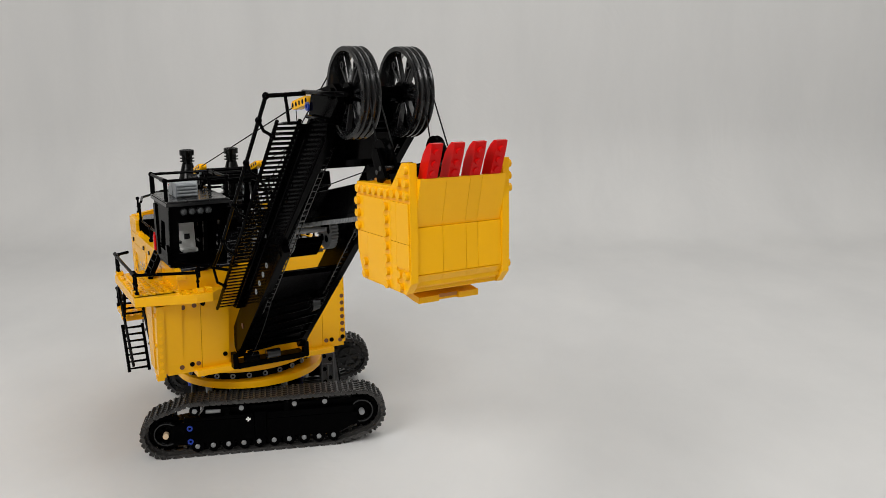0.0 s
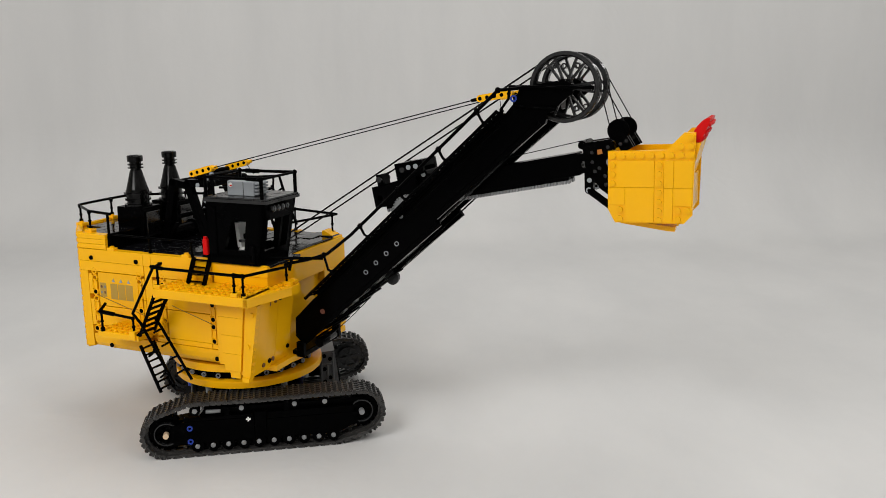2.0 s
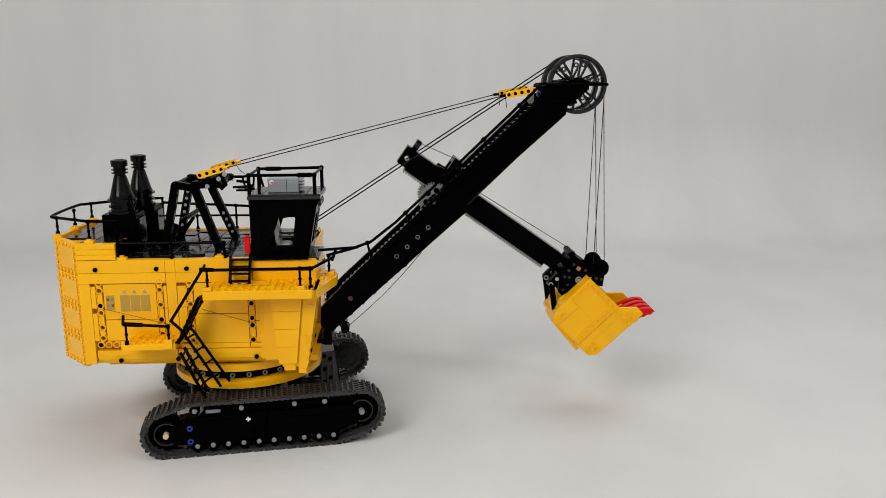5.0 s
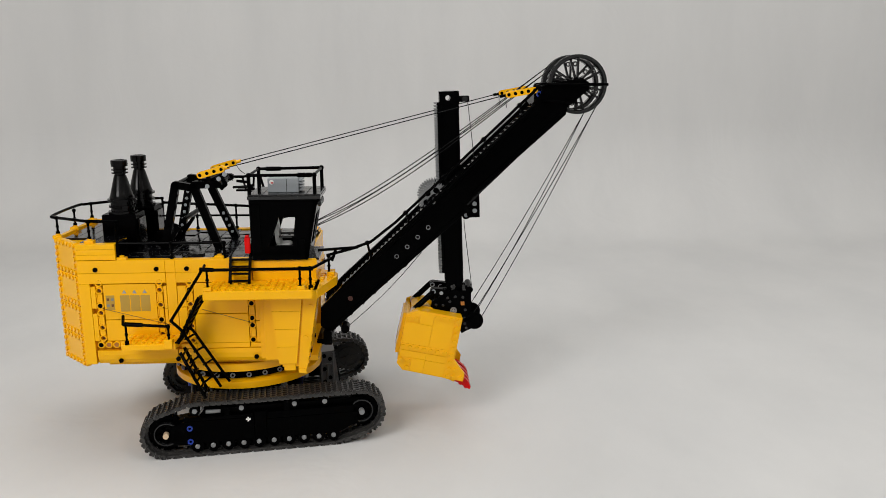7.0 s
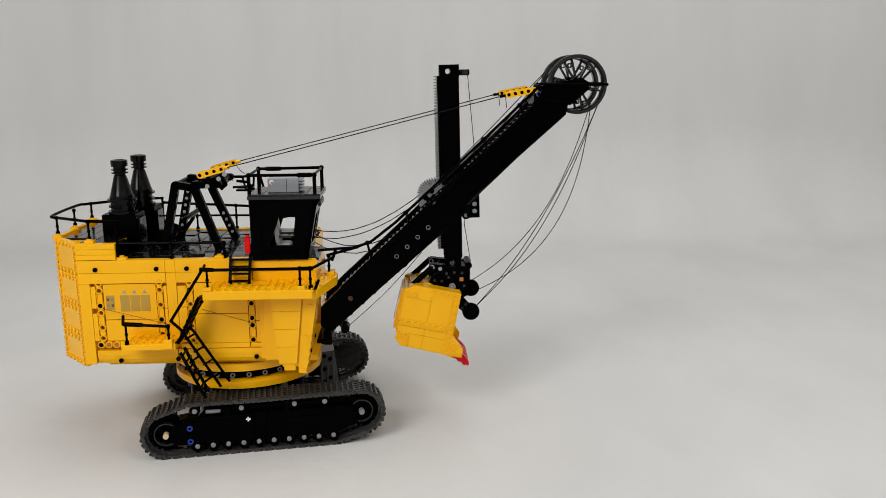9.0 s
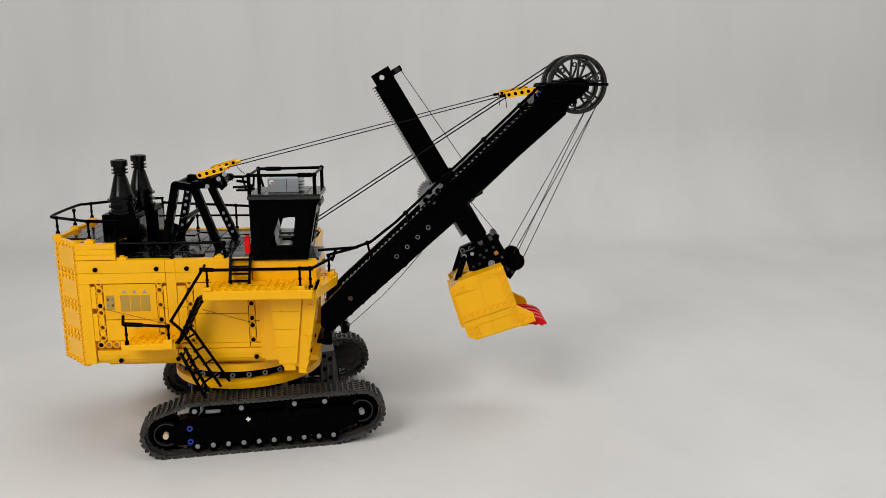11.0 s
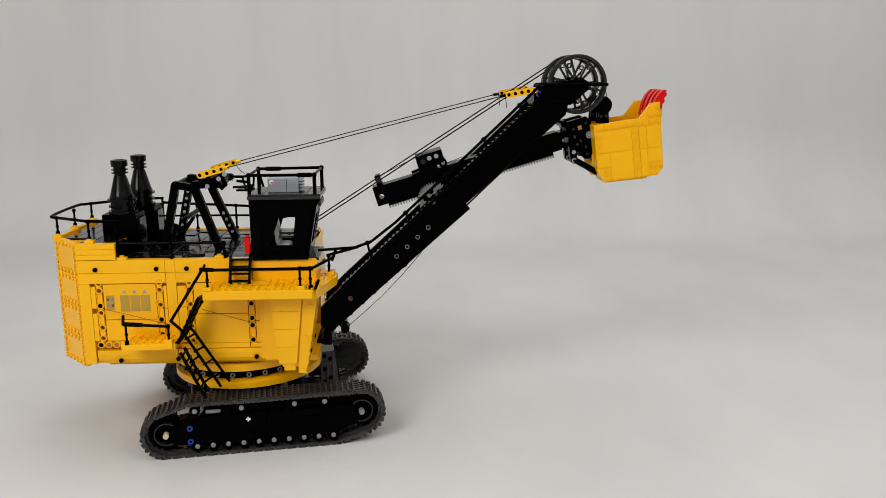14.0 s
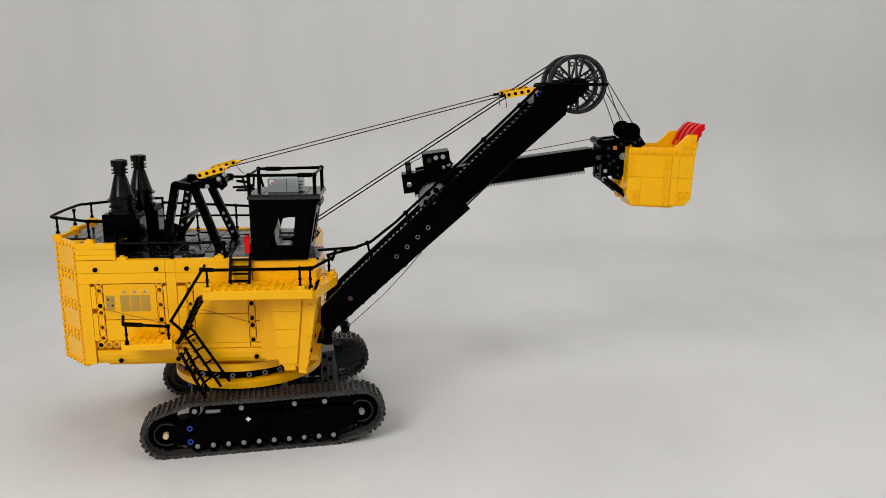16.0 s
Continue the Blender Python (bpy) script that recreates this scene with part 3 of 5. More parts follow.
def build_front():
    # front pillars below the cab platform, with slanting faces
    for sgn in (-1, 1):
        yo, yi = sgn * 14.2, sgn * 5.0
        if sgn > 0:
            yo = 11.4
        # front wall panels
        seams = [yi, sgn * 8.6, yo - sgn * 1.2] if sgn < 0 else [yi, 8.2, yo]
        for a, b in zip(seams, seams[1:]):
            top = 12.3 if sgn < 0 else 11.3
            s = Solid().prism([(10.3, 12.1), (11.0, 12.1), (top, 21.9), (10.3, 21.9)], a + sgn * 0.03, b - sgn * 0.03)
            part("front_panel", s, YELLOW, house, "tall yellow front panel")
        for y, z, m in ((yi + sgn * 0.6, 13.9, PIN), (yi + sgn * 3.3, 21.4, PIN), (seams[1] + sgn * 0.5, 13.2, SHADED_SOCKET), (seams[1] + sgn * 1.3, 13.2, PIN),
                        (seams[1] + sgn * 2.6, 13.0, SHADED_SOCKET), (seams[1] + sgn * 0.8, 21.3, SHADED_SOCKET), (seams[1] + sgn * 2.2, 21.2, SHADED_SOCKET)):
            x = 11.0 + (z - 12.1) / 9.8 * (1.3 if sgn < 0 else 0.3)
            # the brown ones are open holes with painted shade, not pins
            part("black_pin", m, BLACK, house, at=upose(x + 0.02, y, z, 0, 0, 90))
    # near pillar: stack of tiles on its side, studs and a stepped front edge
    zs = [12.9, 15.2, 17.6, 20.0, 21.7]
    for z0, z1 in zip(zs, zs[1:]):
        f0, f1 = 7.5 - (z0 - 12.9) * 0.09, 7.5 - (z1 - 12.9) * 0.09
        g0, g1 = 9.8 + (z0 - 12.9) * 0.11, 9.8 + (z1 - 12.9) * 0.11
        s = Solid().prism([(f0, z0 + 0.02), (g0, z0 + 0.02), (g1, z1 - 0.02), (f1, z1 - 0.02)], -14.3, -13.4)
        part("pillar_tile", s, YELLOW, house)
    s = Solid().prism([(7.9, 12.4), (11.0, 12.4), (12.6, 21.8), (7.2, 21.8)], -13.9, -11.0)
    part("pillar_core", s, YELLOW, house)
    s = Solid().prism([(9.95, 12.0), (11.05, 12.0), (12.75, 21.8), (10.95, 21.8)], -14.15, -13.2)
    s.stud((11.9, -14.15, 20.6), (0, -1, 0)).stud((11.1, -14.15, 16.4), (0, -1, 0)).box(10.0, 11.0, -14.3, -13.4, 11.6, 12.2)
    s.box(8.1, 9.6, -14.1, -13.3, 11.9, 12.85, c=CUT)
    part("pillar_edge", s, YELLOW, house)
    s = Solid()
    for z in seq(13.0, 21.0, 1.0):
        x = 11.1 + (z - 12) / 9.8 * 1.5
        s.stud((x - 0.1, -13.7, z), (1, 0, 0), 0.28)
    part("pillar_studs", s, YELLOW, house)
    part("wall_panel", Solid().box(4.9, 7.2, -12.2, -11.0, 13.0, 22.0, c=CUT), YELLOW, house)
    part("wall_panel", Solid().box(5.6, 7.6, -12.9, -11.5, 13.0, 22.0, c=CUT), YELLOW, house)
    # far pillar with a row of holes along its front edge
    s = Solid().box(10.2, 11.1, 10.7, 11.6, 12.6, 25.6, c=CUT)
    fb = part("liftarm_beam", s, YELLOW, house)
    for k in range(9):
        part("pin_hole_disc", PIN if k in (0, 7) else SHADED_SOCKET, BLACK, fb, at=upose(11.12, 11.15, 13.4 + k, 0, 0, 90))
    # walkway platform: side wing and front wing
    s = Solid().box(-1.2, 13.0, -16.6, -11.0, 22.25, 23.4, c=CUT)
    s.prism([(12.4, -16.6), (13.0, -16.6), (14.9, -9.6), (14.9, -7.6), (12.4, -5.0)], 22.25, 23.4, "z")
    plat = part("walkway", s, YELLOW, house, "yellow studded walkway plate")
    s = Solid()
    for x in seq(-0.7, 12.3, 1):
        for y in seq(-16.1, -11.6, 1):
            if not (3.4 < x < 5.8 and y > -14) and (int(x * 3 + y * 5) % 7):
                s.stud((x, y, 23.4))
    s.studs((13.1, 14.1), (-11.4, -10.4, -9.4, -8.4), 23.4)
    part("walkway_studs", s, YELLOW, plat)
    # house front above the platform, under the cab
    s = Solid().box(4.2, 12.4, -11.2, -4.8, 23.4, 26.2, c=CUT)
    part("cab_plinth", s, YELLOW, house)
    s = Solid().prism([(8.9, 25.9), (10.9, 25.9), (10.7, 26.3), (9.3, 27.0), (8.9, 27.0)], 8.8, 10.9)
    part("sloped_wing", s, YELLOW, house)
    for y in (-9.0, -7.9):
        s = Solid().box(13.6, 14.6, y - 0.4, y + 0.4, 23.4, 23.95, c=CUT)
        part("rail_clip", s, YELLOW, house)
    s = Solid().box(5.0, 11.2, -4.8, 10.9, 21.9, 25.9, c=CUT)
    part("front_block", s, YELLOW, house)
    s = Solid().prism([(10.7, 21.9), (11.25, 21.9), (11.0, 25.9), (10.7, 25.9)], 5.2, 10.7)
    part("front_corner", s, YELLOW, house)


build_front()


def build_cab():
    # side walls with a slanting window opening, y = -11.7 .. -4.6
    def wall(y0, y1):
        s = Solid()
        o = [(4.3, 26.3), (11.5, 26.3), (13.0, 34.2), (4.2, 34.2)]
        w = [(6.6, 28.1), (9.6, 28.1), (10.05, 31.85), (7.95, 31.85)]
        vs = [(x, y, z) for y in (y0, y1) for x, z in o + w]
        fs = []
        for i in range(4):
            j = (i + 1) % 4
            fs += [(i, j, 4 + j, 4 + i), (8 + i, 12 + i, 12 + j, 8 + j), (i, 8 + i, 8 + j, j), (4 + i, 4 + j, 12 + j, 12 + i)]
        return s.add(vs, fs)
    cab = part("cab", wall(-11.75, -11.2), BLACK, house, "black operator cab with open window frames")
    part("cab_wall", wall(-5.2, -4.65), BLACK, cab)
    # front wall, slanting, with two openings either side of a post
    def fx(z):
        return 11.5 + (z - 26.3) / 7.9 * 1.5
    def slab(y0, y1, z0, z1, t=0.5):
        return Solid().prism([(fx(z0) - t, z0), (fx(z0), z0), (fx(z1), z1), (fx(z1) - t, z1)], y0, y1)
    part("front_frame", slab(-11.75, -4.65, 26.3, 28.0), BLACK, cab)
    part("front_frame", slab(-11.75, -4.65, 32.0, 34.2), BLACK, cab)
    for y0, y1 in ((-11.75, -10.6), (-7.6, -7.1), (-5.6, -4.65)):
        part("window_post", slab(y0, y1, 28.0, 32.0), BLACK, cab)
    part("cab_wall", Solid().box(4.2, 4.7, -11.2, -5.2, 26.3, 30.0), BLACK, cab)
    part("cab_wall", Solid().box(4.2, 4.7, -11.2, -5.2, 32.2, 34.2), BLACK, cab)
    for y0, y1 in ((-11.2, -10.0), (-6.4, -5.2)):
        part("window_post", Solid().box(4.2, 4.7, y0, y1, 30.0, 32.2), BLACK, cab)
    part("cab_floor", Solid().box(4.3, 11.4, -11.2, -5.2, 26.0, 26.6), BLACK, cab)
    # raised ridges on the near wall
    part("wall_ridge", Solid().box(4.4, 5.6, -11.95, -11.7, 27.0, 33.6, c=CUT), BLACK, cab)
    part("wall_ridge", Solid().box(10.2, 11.2, -11.95, -11.7, 26.6, 29.0, c=CUT), BLACK, cab)
    # seat and console
    part("seat", Solid().box(7.2, 9.0, -9.6, -7.6, 27.4, 28.0, c=0.15).prism([(7.1, 28.0), (7.7, 28.0), (7.3, 31.2), (6.8, 31.2)], -9.6, -7.6).box(7.7, 8.5, -9.0, -8.2, 26.6, 27.4), WHITE, cab, "pale grey operator seat")
    # small dark box paints the hole in the seat back
    part("seat_hole_patch", Solid().box(7.62, 7.75, -9.0, -8.3, 29.0, 29.7), DARK, cab)
    part("armrest", Solid().box(7.6, 9.3, -10.0, -9.7, 28.8, 29.1).box(7.6, 9.3, -7.5, -7.2, 28.8, 29.1), DARK, cab)
    # roof slab
    s = Solid().prism([(4.1, -12.1), (13.4, -12.1), (13.4, -4.3), (4.1, -4.3)], 34.2, 34.62, "z")
    roof = part("cab_roof", s, DARK, house, "dark grey cab roof slab")
    for i, x0 in enumerate(seq(4.15, 11.55, 1.85)):
        for j, y0 in enumerate((-12.05, -9.5, -6.95)):
            part("roof_tile", Solid().box(x0 + 0.03, min(x0 + 1.82, 13.35), y0 + 0.03, y0 + 2.5, 34.62, 34.86, c=0.05), DARK, roof)
    # row of four front lamps
    for y in (-10.05, -9.05, -8.05, -7.05):
        lamp = part("headlight", Solid().lathe([(0.45, 0.0), (0.48, 0.3), (0.42, 0.42), (0.2, 0.36)], (12.85, y, 33.45), "x", 16), DARK, house, "round clear headlight")
        part("lens", Solid().lathe([(0.36, 0.36), (0.3, 0.46), (0.1, 0.5)], (12.85, y, 33.45), "x", 14), CHROME, lamp)
    # air conditioner on the roof
    ac = part("air_conditioner", Solid().box(6.5, 10.5, -10.3, -7.5, 34.86, 36.7, c=0.08), GREY, house, "light grey roof air conditioner")
    for k in range(4):
        z = 35.05 + 0.42 * k
        part("grille_slat", Solid().box(10.45, 10.95, -10.1, -7.7, z, z + 0.24, c=0.04), GREY, ac)
    part("seam", Solid().box(8.9, 8.96, -10.33, -10.2, 34.9, 36.66), DARK, ac)
    part("gauge_sticker", Solid().lathe([(0.3, -0.02), (0.3, 0.0)], (7.0, -10.3, 36.2), "y", 14), WHITE, ac, "white round sticker with a red needle")
    part("needle", Solid().box(6.95, 7.25, -10.36, -10.32, 36.05, 36.2), RED, ac)
    # roof rail
    s = Solid()
    z = 37.3
    P = [(4.4, -11.9, z), (12.7, -11.9, z), (12.9, -4.5, z + 0.1), (4.4, -4.5, z)]
    s.path([P[0], P[1]], 0.2).path([P[1], P[2]], 0.18).path([P[2], P[3]], 0.2).path([P[3], P[0]], 0.18)
    for x, y, zz in P:
        s.rod((x, y, zz + 0.2), (x, y, 34.8), 0.24, 8)
        s.ball((x, y, zz), 0.34)
    s.rod((10.6, -11.9, z), (12.4, -11.9, z), 0.3, 8).rod((5.4, -4.5, z), (7.4, -4.5, z), 0.3, 8)
    s.rod((5.6, -11.9, z + 0.1), (5.6, -11.9, 35.0), 0.14, 8)
    part("roof_railing", s, BLACK, house, "black bar railing round cab roof")
    # red extinguisher by the cab door
    s = Solid().box(3.45, 4.15, -12.1, -11.5, 27.2, 29.3, c=0.1).box(3.55, 4.0, -12.0, -11.6, 29.3, 29.6, c=0.05)
    part("extinguisher", s, RED, house, "red brick extinguisher beside cab")
    # short ladder from the walkway up to the deck
    s = Solid()
    lean = Matrix.Translation((0, -13.0, 23.4)) @ Matrix.Rotation(radians(-26), 4, "X")
    for x, top in ((1.5, 3.6), (4.0, 5.2)):
        s.box(x - 0.15, x + 0.15, -0.3, 0.3, 0, top, m=lean)
    for k in range(4):
        s.box(1.5, 4.0, -0.35, 0.35, 0.3 + 0.95 * k, 0.48 + 0.95 * k, m=lean)
    part("deck_ladder", s, BLACK, house, "black short ladder")


build_cab()


def build_chimney(x, y):
    s = Solid().lathe([(1.9, 31.3), (1.9, 31.6), (1.55, 31.62), (1.55, 32.1), (1.8, 32.12), (1.8, 32.4), (1.55, 32.42), (1.55, 32.95), (1.92, 33.0), (1.92, 33.25), (1.62, 33.3), (1.62, 33.5), (1.5, 33.8), (0.8, 36.45),
                       (0.7, 36.5), (0.7, 36.7), (1.08, 36.72), (1.08, 36.88), (0.8, 36.9), (0.8, 37.15), (1.08, 37.17), (1.08, 37.33), (0.8, 37.35), (0.8, 37.65), (1.08, 37.68), (1.1, 38.45), (1.0, 38.55), (0.75, 38.55), (0.75, 38.0)], (x, y, 0), "z", 28)
    c = part("chimney", s, SHEEN, house, "black ribbed exhaust chimney on box base")
    part("chimney_base", Solid().box(x - 2.3, x + 2.3, y - 2.0, y + 2.0, 26.2, 31.3, c=0.12), BLACK, c)
    part("chimney_panel", Solid().box(x + 2.3, x + 2.6, y - 1.4, y + 1.4, 27.0, 30.6, c=0.08), GLOSS, c)


build_chimney(-14.7, -2.8)
build_chimney(-14.2, 3.9)


def liftarm(p, q, y0, y1, mat, parent, w=0.46, name="frame_leg", label="", holes=True, hole_mat=None, hr=0.24):
    """A beam from p to q, in the side plane; dark discs paint the shade of its pin holes."""
    p, q = Vector((p[0], 0, p[1])), Vector((q[0], 0, q[1]))
    d = q - p
    a = math.atan2(d.z, d.x)
    L = d.length
    m = Matrix.Translation(p) @ Matrix.Rotation(-a, 4, "Y")
    poly = [(w * math.cos(t), w * math.sin(t)) for t in np.linspace(radians(90), radians(270), 7)] + [(L + w * math.cos(t), w * math.sin(t)) for t in np.linspace(radians(-90), radians(90), 7)]
    s = Solid().prism(poly, y0, y1, m=m)
    ob = part(name, s, mat, parent, label)
    if holes:
        n = max(1, round(L))
        h = Solid()
        for k in range(n + 1):
            c = m @ Vector((L * k / n, 0, 0))
            h.lathe([(hr, y0 - 0.015), (hr, y1 + 0.015)], (c.x, 0, c.z), "y", 10)
        part("pin_hole_disc", h, hole_mat or (DARK if mat is BLACK else BLACK), ob)
    return ob


def build_mast():
    """A-frame behind the cab that carries the tie ropes."""
    for y0, y1, far in ((-4.5, -3.6, 0), (3.6, 4.5, 1)):
        liftarm((-9.0, 26.3), (-6.95, 35.2), y0, y1, BLACK, house, 0.52, holes=False)
        liftarm((-6.9, 35.2), (-4.6, 34.75), y0, y1, BLACK, house, 0.5, holes=False)
        liftarm((-4.5, 34.9), (-1.55 + 0.6 * far, 26.3), y0, y1, BLACK, house, 0.54, holes=False)
        liftarm((-4.4, 35.2), (-1.2, 35.2), y0, y1, BLACK, house, 0.5, holes=False)
        liftarm((-8.6, 27.0), (-7.0, 29.2), y0 + 0.2, y1 - 0.2, BLACK, house, 0.25, holes=False)
        for p, q, n in (((-9.0, 26.3), (-6.95, 35.2), 9), ((-1.55 + 0.6 * far, 26.3), (-3.1 + 0.3 * far, 30.9), 5)):
            for k in range(1, n):
                x, z = p[0] + (q[0] - p[0]) * k / n, p[1] + (q[1] - p[1]) * k / n
                part("grey_pin", Solid().lathe([(0.22, -0.04), (0.22, 0.04)], (x, y1 + 0.02 if not far else y0 - 0.02, z), "y", 12), GREY, house)
        y = (y0 + y1) / 2
        c = liftarm((-3.5, 36.5), (-0.6, 37.3), y0 - 0.05, y1 + 0.05, YELLOW, house, 0.44, "yellow_link", "yellow rope connector link")
        s = Solid().rod((-0.2, y, 37.4), (0.4, y, 37.55), 0.25, 10)
        part("rope_socket", s, YELLOW, c)
        s = Solid()
        s.rod((-0.4, y, 37.1), (0.2, y, 36.2), 0.05, 6).rod((0.2, y, 36.2), (0.9, y - 0.3, 35.7), 0.05, 6)
        part("rope_tail", s, STRING, c)
    for x, z in ((-4.4, 35.2), (-1.4, 35.3), (-7.2, 35.1), (-2.4, 36.0), (-3.4, 36.4), (-6.0, 30.5)):
        part("cross_tube", Solid().rod((x, -4.5, z), (x, 4.3, z), 0.34, 10), BLACK, house)
    for x, z in ((-2.6, 35.0), (-1.0, 36.0), (-0.2, 36.6)):
        part("grey_pin", Solid().lathe([(0.3, -4.62), (0.3, -4.4)], (x, 0, z), "y", 12), GREY, house, "light grey disc, as pin end or lit hole")
    part("mast_hook", Solid().path([(-0.9, -4.2, 36.6), (-0.2, -4.2, 35.2), (-0.9, -4.2, 34.6)], 0.3), BLACK, house)
    s = Solid().box(-4.2, -1.2, -3.2, 3.0, 34.6, 35.9, c=0.1)
    part("mast_head", s, BLACK, house)
    part("handrail", Solid().path([(-0.4, 4.2, 34.6), (1.2, 4.2, 34.4), (3.2, 4.0, 31.5)], 0.2), BLACK, house)
    part("handrail", Solid().path([(0.8, -4.3, 34.8), (2.8, -4.3, 34.9), (4.1, -4.3, 32.8)], 0.17), BLACK, house)


build_mast()


def build_mast_stair():
    """Steep stair with a rail from the mast head down to the far deck."""
    a, b = Vector((3.7, 5.0, 26.3)), Vector((1.1, 5.0, 33.6))
    w = Vector((0, 2.9, 0))
    st = part("mast_stair", Solid().rod(a, b, 0.2, 8).rod(a + w, b + w, 0.2, 8), BLACK, house, "black steep stair behind the cab")
    for k in range(9):
        c = a.lerp(b, (k + 0.6) / 9)
        part("stair_tread", Solid().box(c.x - 0.3, c.x + 0.25, c.y, c.y + 2.9, c.z - 0.1, c.z + 0.1), BLACK, st)
    s = Solid().path([(-0.8, 4.3, 35.2), (0.4, 5.2, 35.1), (2.3, 8.2, 35.0), (2.7, 8.4, 33.2), (4.6, 8.8, 27.6)], 0.2)
    s.rod((0.3, 5.0, 35.1), (0.8, 5.0, 33.0), 0.16, 8).rod((1.5, 7.9, 35.0), (1.3, 7.9, 33.0), 0.16, 8).rod((2.7, 8.4, 33.2), (1.6, 7.9, 32.3), 0.15, 8)
    part("stair_railing", s, BLACK, house, "black bar handrail of the mast stair")
    part("landing", Solid().box(-0.6, 1.5, 4.4, 7.9, 33.0, 33.3, c=CUT), BLACK, house)
    # winch machinery under the mast
    w = part("winch_drum", Solid().rod((-9.6, -2.4, 27.5), (-9.6, 2.4, 27.5), 0.95, 18), BLACK, house, "black winch drum on the deck")
    for y in (-2.5, 2.5):
        part("drum_flange", Solid().rod((-9.6, y - 0.15, 27.5), (-9.6, y + 0.15, 27.5), 1.25, 20), BLACK, w)


build_mast_stair()


def post(s, x, y, z0, z1):
    s.rod((x, y, z0), (x, y, z0 + 0.5), 0.28, 8).rod((x, y, z0 + 0.4), (x, y, z1), 0.15, 8).ball((x, y, z1), 0.3).ball((x, y, (z0 + z1) / 2), 0.24)


def build_rails():
    # rear deck rail: a bow round the back
    s = Solid()
    for sgn in (-1, 1):
        s.path([(-23.3, sgn * 5.5, 31.2), (-17.6, sgn * 9.4, 31.3), (-12.9, sgn * 10.4, 31.3)], 0.2)
        post(s, -22.4, sgn * 6.2, 28.9, 31.2)
        post(s, -16.8, sgn * 10.2, 28.9, 31.3)
        s.path([(-13.2, sgn * 10.6, 28.5), (0.6, sgn * 10.6, 28.4)], 0.16)
        s.rod((-13.2, sgn * 10.6, 31.2), (-13.2, sgn * 10.6, 26.2), 0.18, 8)
        for x in (-6.3, 0.5):
            post(s, x, sgn * 10.6, 26.3, 28.4)
    pts = [(-23.3, -5.5, 31.2)] + [(-23.3 - 0.5 * math.cos(a), 5.5 * math.sin(a), 31.25) for a in np.linspace(-1.4, 1.4, 7)] + [(-23.3, 5.5, 31.2)]
    s.path(pts, 0.2)
    post(s, -22.5, 0, 28.9, 31.2)
    s.rod((-13.2, 10.4, 30.6), (10.6, 10.5, 29.3), 0.2, 8).rod((10.6, 10.5, 29.3), (1.6, 8.6, 27.4), 0.18, 8)
    for x in (-8.0, -2.0, 3.4, 9.8):
        post(s, x, 10.4, 26.2, 29.3 + (10.6 - x) * 0.055)
    part("deck_railing", s, BLACK, house, "black bar railing round rear deck")
    for x, y in ((-22.4, -6.2), (-16.8, -10.2), (-22.4, 6.2), (-16.8, 10.2), (-22.5, 0)):
        part("rail_foot", Solid().box(x - 0.6, x + 0.6, y - 0.5, y + 0.5, 28.4, 28.9, c=CUT).stud((x, y, 28.9)), YELLOW, house)
    for x in (-12.6, -0.1):
        part("rail_foot", Solid().box(x - 0.6, x + 0.6, -11.3, -10.5, 26.3, 26.75, c=CUT).stud((x, -10.9, 26.75)), YELLOW, house)
    # low black panel along the deck edge
    part("deck_screen", Solid().box(-13.3, -12.9, -10.9, -8.0, 26.2, 28.6, c=CUT), BLACK, house)
    part("hatch", Solid().lathe([(1.0, 26.2), (1.0, 26.6), (0.8, 26.6)], (-0.5, -7.5, 0), "z", 20), DECK, house)
    part("hatch", Solid().lathe([(0.9, 26.2), (0.9, 26.5), (0.7, 26.5)], (-3.6, -7.8, 0), "z", 20), DECK, house)
    # walkway rail
    s = Solid()
    z = 26.1
    s.path([(-1.2, -14.6, z + 0.2), (-1.0, -16.3, z), (12.4, -16.3, z), (14.6, -9.2, z - 0.1)], 0.2)
    s.rod((11.0, -16.3, z), (12.6, -16.3, z), 0.27, 8).rod((-1.4, -16.3, z + 0.1), (0.3, -16.3, z), 0.27, 8)
    for x, y in ((-0.6, -16.1), (10.9, -16.1), (12.2, -16.1), (13.9, -9.1)):
        post(s, x, y, 23.4, z)
    s.rod((12.9, -11.5, 27.4), (17.6, -6.2, 26.6), 0.2, 8)
    s.rod((14.3, -9.0, 25.4), (14.9, -9.2, 27.0), 0.2, 8)
    part("walkway_railing", s, BLACK, house, "black bar railing along the walkway")
    for x in (-0.6, 11.0):
        part("rail_foot", Solid().box(x - 0.5, x + 0.5, -16.5, -15.6, 23.4, 23.9, c=CUT), YELLOW, house)
    # small lower platform and the boarding ladders
    s = Solid().box(-12.2, -5.4, -15.2, -11.2, 15.4, 16.2, c=CUT)
    low = part("boarding_platform", s, YELLOW, house, "small yellow studded boarding platform")
    part("platform_studs", Solid().studs(seq(-11.7, -5.9, 1), (-14.7, -13.7, -12.7, -11.8), 16.2), YELLOW, low)
    s = Solid()
    s.path([(-12.3, -13.3, 19.5), (-11.8, -15.0, 18.9), (-6.1, -15.0, 18.5)], 0.2)
    s.rod((-11.7, -15.0, 18.9), (-9.4, -15.0, 18.75), 0.3, 8)
    post(s, -11.5, -15.0, 16.2, 18.9)
    post(s, -6.2, -15.0, 16.2, 18.5)
    part("platform_railing", s, BLACK, low)
    part("brick", Solid().box(-6.7, -5.7, -15.5, -14.6, 15.6, 16.8, c=CUT), YELLOW, low)

